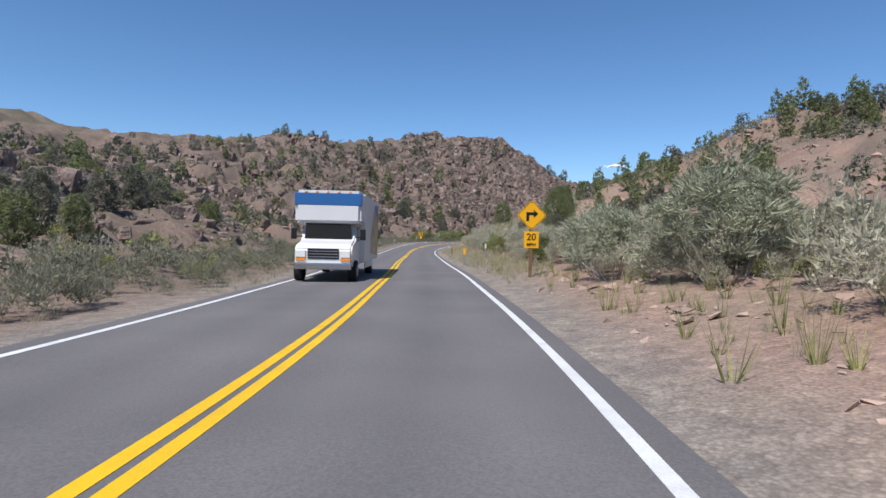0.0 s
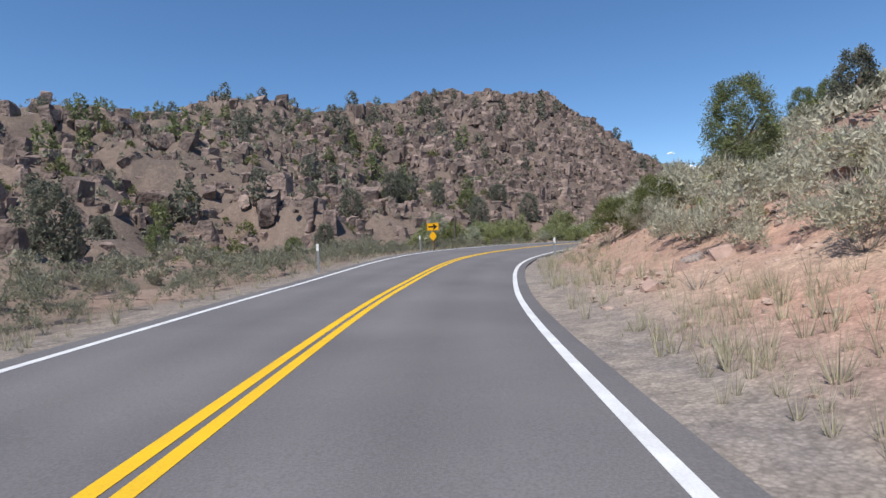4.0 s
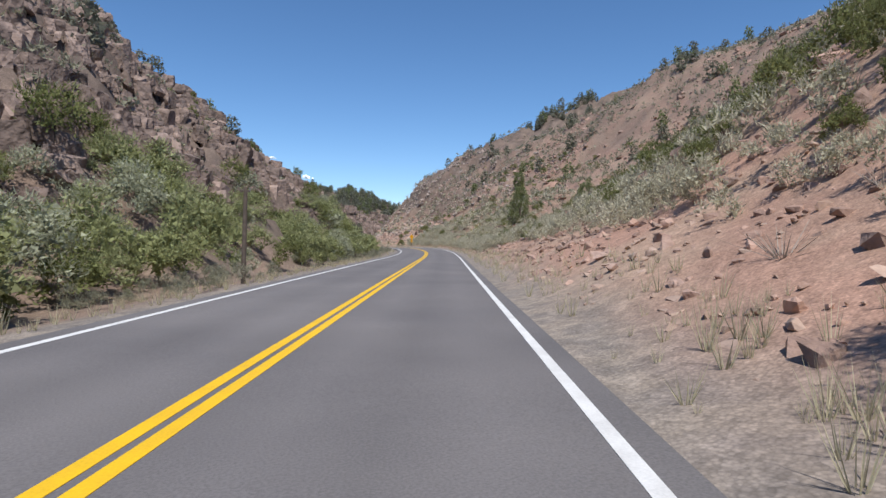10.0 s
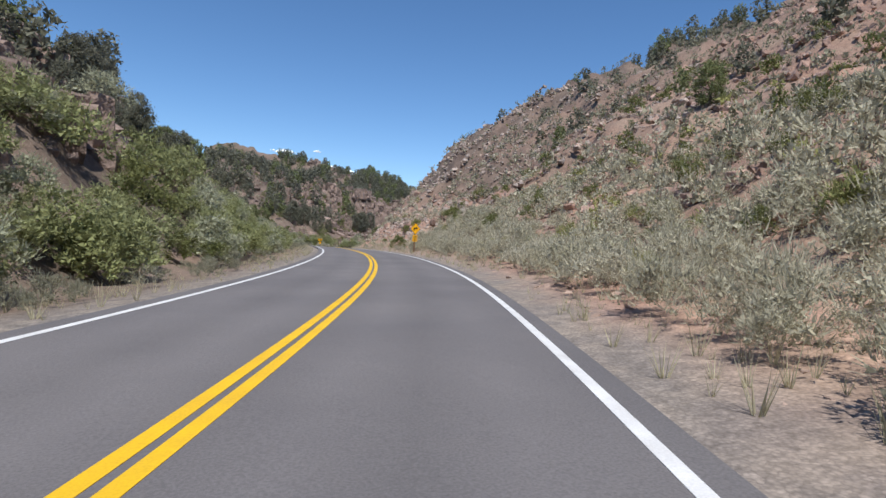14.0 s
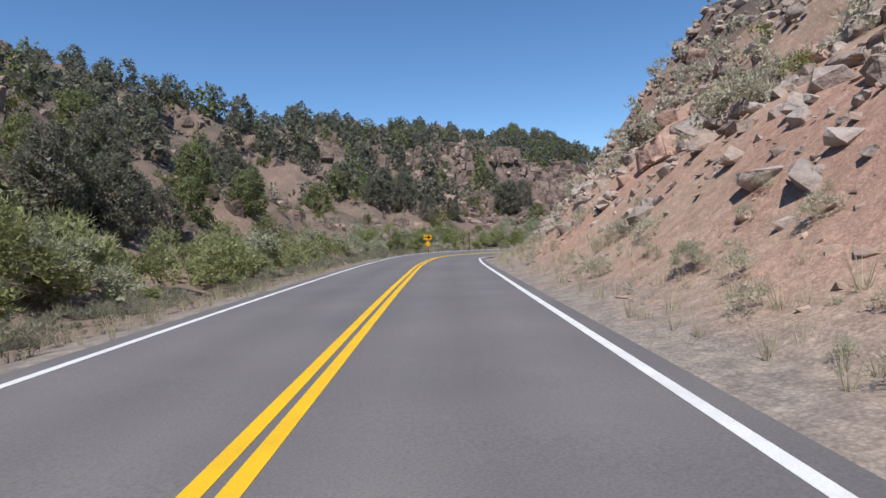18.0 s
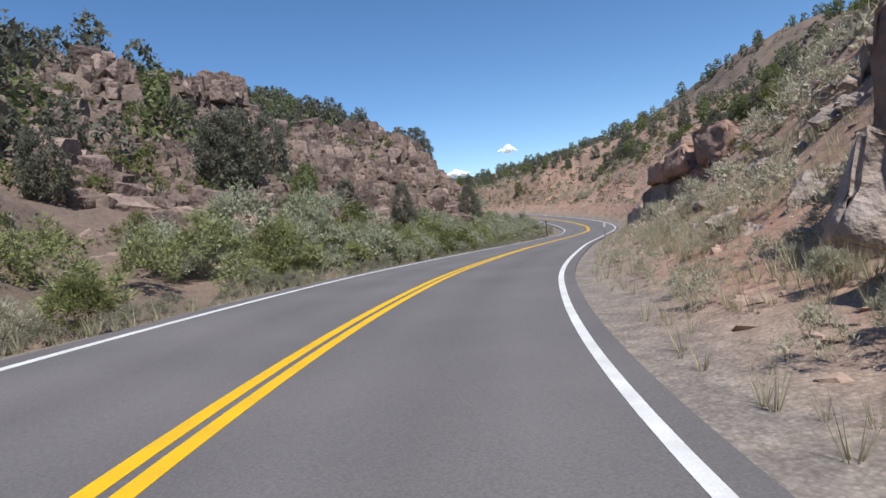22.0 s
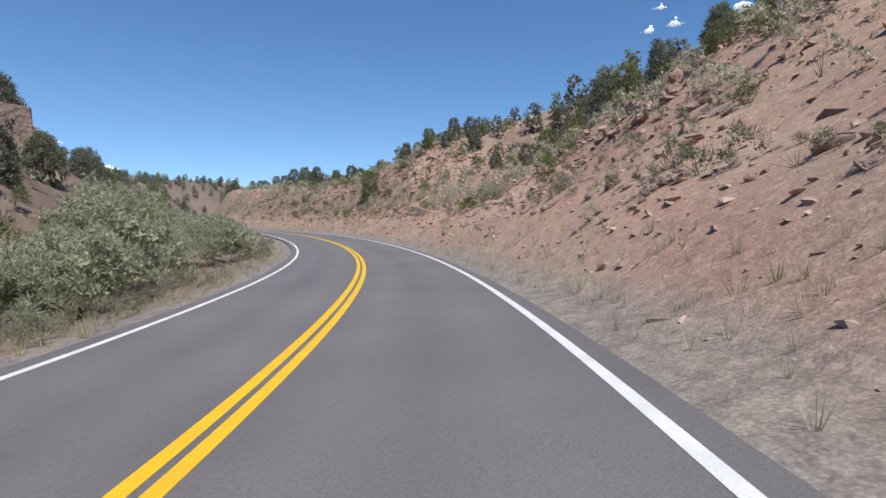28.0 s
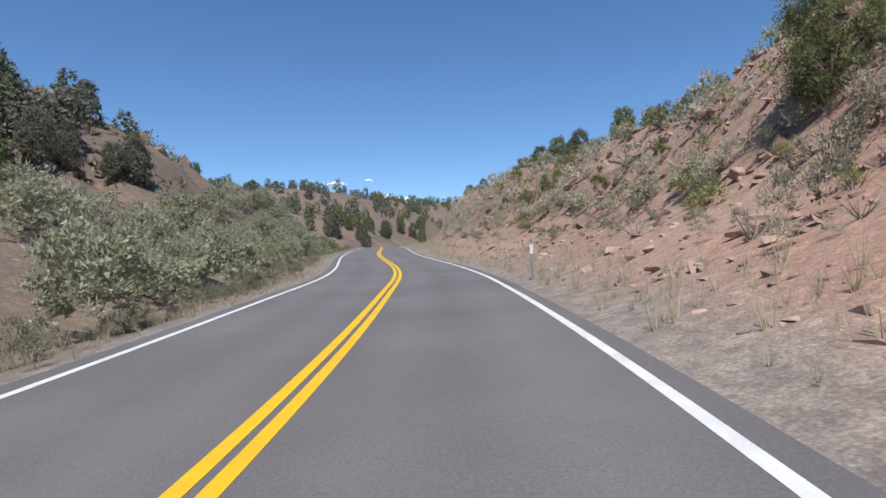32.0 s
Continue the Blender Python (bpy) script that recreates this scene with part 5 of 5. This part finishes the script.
# ---- signs and posts ----
def upright(thing, s, d, turn=0.0):
    """Stands a thing beside the road, its face towards the traffic that comes along it."""
    q = on_road(s, d)
    i = int(np.clip(np.interp(s, run_s, np.arange(len(line))), 0, len(line) - 1))
    yaw = math.atan2(way[i, 1], way[i, 0]) - math.pi / 2
    thing.matrix_world = Matrix.Translation((q[0], q[1], float(land(q[:1], q[1:2])[0]))) @ Matrix.Rotation(yaw + radians(turn), 4, "Z")
    return thing


def lettering(name, text, size, x, y, z, parent, mat):
    cu = bpy.data.curves.new(name, "FONT")
    cu.body, cu.size, cu.align_x, cu.align_y, cu.extrude, cu.offset = text, size, "CENTER", "CENTER", 0.001, 0.006
    ob = bpy.data.objects.new("lettering_source", cu)
    scene.collection.objects.link(ob)
    dg = bpy.context.evaluated_depsgraph_get()
    me_ = bpy.data.meshes.new_from_object(ob.evaluated_get(dg))
    bpy.data.objects.remove(ob)
    me_.materials.clear()
    me_.materials.append(mat)
    t = new(name, me_)
    t.parent = parent
    t.matrix_local = Matrix.Translation((x, y, z)) @ Matrix.Rotation(radians(90), 4, "X")
    return t


def bend_arrow(cx, cz, k):
    """A right-turn arrow: stem up, then to the right."""
    pts = [(-0.19, -0.20), (-0.19, 0.10), (0.06, 0.10), (0.06, 0.19), (0.22, 0.05), (0.06, -0.09), (0.06, 0.0), (-0.09, 0.0), (-0.09, -0.20)]
    return [(cx + k * x, cz + k * z) for x, z in pts]


def diamond(cx, cz, r):
    c = 0.07
    return [(cx - c, cz - r + c), (cx, cz - r + c * 0.6), (cx + c, cz - r + c), (cx + r - c, cz - c), (cx + r - c * 0.6, cz), (cx + r - c, cz + c),
            (cx + c, cz + r - c), (cx, cz + r - c * 0.6), (cx - c, cz + r - c), (cx - r + c, cz + c), (cx - r + c * 0.6, cz), (cx - r + c, cz - c)]


def turn_sign(s, d, turn=0.0, height=2.4):
    sign = tagged(new("warning_sign"), "yellow right-turn warning sign with 20 mph plate on wooden post", "road sign")
    part("post", box(-0.05, 0.05, -0.05, 0.05, -0.4, height + 0.2, 0.006), POST_WOOD, sign, "brown square wooden post")
    plate = part("diamond_plate", prism(diamond(0, height, 0.58), -0.066, -0.058), SIGN_YELLOW, sign)
    part("border", ring_of(diamond(0, height, 0.55), 0.955, 0, height, -0.0695), BLACK, plate)
    part("arrow", prism(bend_arrow(0, height, 1.1), -0.071, -0.067), BLACK, plate, "black bent arrow")
    speed = part("speed_plate", box(-0.28, 0.28, -0.066, -0.058, height - 1.22, height - 0.60, 0.003), SIGN_YELLOW, sign)
    lettering("speed_digits", "20", 0.36, 0, -0.068, height - 0.82, speed, BLACK)
    lettering("speed_unit", "MPH", 0.17, 0, -0.068, height - 1.10, speed, BLACK)
    for z in (height + 0.2, height - 0.2, height - 0.75):
        part("bolt", rod((0, -0.058, z), (0, -0.073, z), 0.012, sides=6), STEEL, plate)
    return upright(sign, s, d, turn)


def ring_of(outline, inner, cx, cz, y):
    """A thin border line along an outline."""
    bm = bmesh.new()
    n = len(outline)
    a = [bm.verts.new((x, y, z)) for x, z in outline]
    b = [bm.verts.new((cx + (x - cx) * inner, y, cz + (z - cz) * inner)) for x, z in outline]
    for i in range(n):
        bm.faces.new((a[i], a[(i + 1) % n], b[(i + 1) % n], b[i]))
    out = bmesh.ops.extrude_face_region(bm, geom=list(bm.faces))
    bmesh.ops.translate(bm, verts=[v for v in out["geom"] if isinstance(v, bmesh.types.BMVert)], vec=(0, 0.003, 0))
    bmesh.ops.recalc_face_normals(bm, faces=bm.faces)
    return bm


def arrow_sign(s, d, turn=0.0, height=1.95):
    sign = tagged(new("arrow_sign"), "yellow curve arrow sign with small diamond marker on post", "road sign")
    part("post", box(-0.045, 0.045, -0.045, 0.045, -0.5, height + 0.2, 0.006), POST_WOOD, sign, "brown wooden post")
    panel = part("arrow_plate", box(-0.6, 0.6, -0.06, -0.052, height - 0.29, height + 0.29, 0.003), SIGN_YELLOW, sign)
    pts = [(-0.45, -0.06), (-0.45, 0.06), (0.1, 0.06), (0.02, 0.2), (0.18, 0.2), (0.46, 0.0), (0.18, -0.2), (0.02, -0.2), (0.1, -0.06)]
    part("arrow", prism([(x, height + z) for x, z in pts], -0.066, -0.062), BLACK, panel, "black arrow")
    part("border", ring_of([(-0.57, height - 0.26), (0.57, height - 0.26), (0.57, height + 0.26), (-0.57, height + 0.26)], 0.96, 0, height, -0.064), BLACK, panel)
    part("diamond_marker", prism(diamond(0, height - 0.72, 0.40), -0.06, -0.052), SIGN_YELLOW, sign, "plain yellow diamond marker")
    return upright(sign, s, d, turn)


def delineator(s, d, height=1.1):
    post = tagged(new("delineator_post"), "slim white roadside delineator post with reflector", "delineator", "roadside delineators")
    part("post", box(-0.05, 0.05, -0.012, 0.012, -0.3, height, 0.008), STEEL, post)
    head = part("reflector_plate", box(-0.055, 0.055, -0.02, -0.014, height - 0.30, height - 0.02, 0.004), WHITE_POST, post, "white reflector plate")
    part("reflector", rod((0, -0.021, height - 0.1), (0, -0.027, height - 0.1), 0.035, sides=12), LAMP_WHITE, head)
    return upright(post, s, d)


def fence_post(s, d, height, r=0.09, label="weathered dark wooden pole beside the road"):
    pole = tagged(new("wooden_pole"), label, "pole", "wooden poles along the road")
    part("shaft", rod((0, 0, -0.5), (0.05, 0, height), r, r * 0.8, 10), DARK_POST, pole)
    part("crossbar", box(-0.16, 0.20, -0.03, 0.03, height - 0.16, height - 0.09, 0.005), DARK_POST, pole)
    part("wire_clip", rod((0.2, 0, height - 0.14), (0.2, 0, height - 0.02), 0.018, sides=6), STEEL, pole)
    return upright(pole, s, d)


turn_sign(18.0, 5.5, 4, 2.35)
turn_sign(252.2, 5.2, 25, 2.35)
arrow_sign(*ARROW_A)
arrow_sign(*ARROW_B)
for s, d in ((32.0, 5.8), (51.8, 4.65), (79, -4.6), (88, 4.6), (92, -5.6), (360.5, 4.1), (479.0, 4.4)):
    delineator(s, d)
marker = tagged(new("object_marker"), "yellow rectangular marker plate on a steel roadside post", "road marker")
part("post", box(-0.035, 0.035, -0.012, 0.012, -0.4, 1.0, 0.005), STEEL, marker, "galvanised steel post")
plate_m = part("marker_plate", box(-0.08, 0.08, -0.022, -0.014, 0.72, 1.12, 0.004), SIGN_YELLOW, marker)
for z_ in (0.78, 1.06):
    part("bolt", rod((0, -0.02, z_), (0, -0.03, z_), 0.010, sides=6), STEEL, plate_m)
upright(marker, 30.8, 4.3)
stake = tagged(new("wooden_stake"), "short weathered brown wooden stake beside the road", "post")
part("shaft", box(-0.05, 0.05, -0.05, 0.05, -0.4, 0.85, 0.008), POST_WOOD, stake)
part("cap", box(-0.055, 0.055, -0.055, 0.055, 0.85, 0.88, 0.006), POST_WOOD, stake, "worn top end")
upright(stake, 48.0, 4.7)
for s, d, hgt in POLES:
    fence_post(s, d, hgt)


# ---- the motor home that comes the other way ----
def mural(outline, x, proud):
    """A thin painted shape on the side wall at x; outline along and up."""
    m = prism(outline, -0.002, 0.002)
    bmesh.ops.rotate(m, verts=m.verts, cent=(0, 0, 0), matrix=Matrix.Rotation(radians(90), 3, "Z"))
    bmesh.ops.translate(m, verts=m.verts, vec=(x + math.copysign(proud, x), 0, 0))
    return m


def motor_home(s, d):
    """Length along y, its front towards -y."""
    rv = tagged(new("motor_home"), "white class C motor home with a canyon picture on its side", "motor home")
    body = part("body", box(-1.2, 1.2, 0.6, 6.2, 0.62, 3.3, 0.09), RV_WHITE, rv)
    part("overcab", prism([(-1.2, 2.1), (1.2, 2.1), (1.2, 3.3), (-1.2, 3.3)], -0.9, 0.62, 0.10), RV_WHITE, rv)
    part("overcab_band", box(-1.215, 1.215, -0.915, -0.6, 2.75, 3.2, 0.03), RV_BLUE, rv, "blue band over the cab")
    cab = prism([(0.7, 0.5), (0.7, 2.1), (-0.25, 2.1), (-0.75, 1.5), (-1.55, 1.32), (-1.68, 1.15), (-1.68, 0.5)], -1.0, 1.0, 0.06)
    bmesh.ops.rotate(cab, verts=cab.verts, cent=(0, 0, 0), matrix=Matrix.Rotation(radians(90), 3, "Z"))
    cab_ob = part("cab", cab, RV_WHITE, rv)
    part("windscreen", prism([(-0.86, 1.52), (0.86, 1.52), (0.80, 2.06), (-0.80, 2.06)], -0.80, -0.50, 0.02), GLASS, cab_ob, "dark sloping windscreen")
    part("grille", box(-0.55, 0.55, -1.72, -1.66, 0.82, 1.18, 0.02), BLACK, cab_ob, "dark front grille")
    for k in range(3):
        part("grille_bar", box(-0.54, 0.54, -1.735, -1.70, 0.87 + 0.1 * k, 0.905 + 0.1 * k, 0.005), CHROME, cab_ob)
    part("bumper", box(-1.0, 1.0, -1.86, -1.62, 0.45, 0.68, 0.04), CHROME, rv, "chrome bumper")
    for x in (-0.78, 0.78):
        part("headlight", box(x - 0.17, x + 0.17, -1.74, -1.62, 0.86, 1.12, 0.03), LAMP_WHITE, cab_ob)
        part("indicator", box(x - 0.17, x + 0.17, -1.735, -1.62, 0.76, 0.84, 0.01), LAMP_AMBER, cab_ob)
        mirror = part("mirror", box(x * 1.62 - 0.1, x * 1.62 + 0.1, -0.75, -0.66, 1.5, 1.9, 0.03), BLACK, cab_ob)
        part("mirror_arm", rod((x * 1.25, -0.6, 1.6), (x * 1.62, -0.7, 1.6), 0.02), BLACK, mirror)
        part("cab_window", box(x * 1.285 - 0.01, x * 1.285 + 0.01, -0.35, 0.45, 1.45, 2.0, 0.02), GLASS, cab_ob)
        for y in (-0.95, 4.4):
            wheel = part("wheel", rod((x * 1.05, y, 0.38), (x * 1.42, y, 0.38), 0.38, sides=28), RUBBER, rv)
            part("rim", rod((x * 1.06, y, 0.38), (x * 1.44, y, 0.38), 0.21, sides=18), STEEL, wheel)
    # picture of sandstone towers under a blue sky on the rear half of both sides
    for x in (-1.206, 1.206):
        sky_panel = part("mural_sky", mural([(4.2, 2.6), (4.5, 3.12), (6.08, 3.12), (6.08, 2.1), (4.3, 2.1)], x, 0.003), RV_BLUE, body, "blue sky of the side picture")
        towers = [(2.8, 0.95), (6.08, 0.75), (6.08, 2.3), (5.85, 2.36), (5.7, 2.30), (5.5, 2.52), (5.2, 2.66), (4.95, 2.62), (4.7, 2.84), (4.3, 2.88), (4.1, 2.70), (3.85, 2.52), (3.65, 2.28), (3.4, 2.16), (3.1, 1.85), (2.85, 1.6)]
        m = mural(towers, x, 0.007)
        part("mural_rock_picture", m, RV_TAN, sky_panel, "tan sandstone towers of the side picture")
        if x < 0:
            part("side_window", box(x - 0.01, x + 0.01, 1.4, 2.5, 1.75, 2.4, 0.02), GLASS, body)
        part("skirt", box(x - 0.02 if x > 0 else x, x if x > 0 else x + 0.02, 0.9, 3.7, 0.4, 0.64), RV_WHITE, body)
    part("roof_vent", box(-0.35, 0.35, 2.2, 3.0, 3.29, 3.52, 0.06), WHITE_POST, rv, "white roof air conditioner")
    part("roof_pod", box(-0.3, 0.4, 4.6, 5.2, 3.29, 3.42, 0.04), WHITE_POST, rv)
    for k in range(5):
        part("marker_lamp", box(-0.8 + 0.4 * k - 0.05, -0.8 + 0.4 * k + 0.05, -0.93, -0.88, 3.2, 3.25, 0.01), LAMP_AMBER, rv)
    i = int(np.interp(s, run_s, np.arange(len(line))))
    q = on_road(s, d)
    rv.matrix_world = Matrix.Translation((q[0], q[1], q[2] + 0.006)) @ Matrix.Rotation(math.atan2(way[i, 1], way[i, 0]) - math.pi / 2, 4, "Z")
    return rv


motor_home(18.6, -2.0)


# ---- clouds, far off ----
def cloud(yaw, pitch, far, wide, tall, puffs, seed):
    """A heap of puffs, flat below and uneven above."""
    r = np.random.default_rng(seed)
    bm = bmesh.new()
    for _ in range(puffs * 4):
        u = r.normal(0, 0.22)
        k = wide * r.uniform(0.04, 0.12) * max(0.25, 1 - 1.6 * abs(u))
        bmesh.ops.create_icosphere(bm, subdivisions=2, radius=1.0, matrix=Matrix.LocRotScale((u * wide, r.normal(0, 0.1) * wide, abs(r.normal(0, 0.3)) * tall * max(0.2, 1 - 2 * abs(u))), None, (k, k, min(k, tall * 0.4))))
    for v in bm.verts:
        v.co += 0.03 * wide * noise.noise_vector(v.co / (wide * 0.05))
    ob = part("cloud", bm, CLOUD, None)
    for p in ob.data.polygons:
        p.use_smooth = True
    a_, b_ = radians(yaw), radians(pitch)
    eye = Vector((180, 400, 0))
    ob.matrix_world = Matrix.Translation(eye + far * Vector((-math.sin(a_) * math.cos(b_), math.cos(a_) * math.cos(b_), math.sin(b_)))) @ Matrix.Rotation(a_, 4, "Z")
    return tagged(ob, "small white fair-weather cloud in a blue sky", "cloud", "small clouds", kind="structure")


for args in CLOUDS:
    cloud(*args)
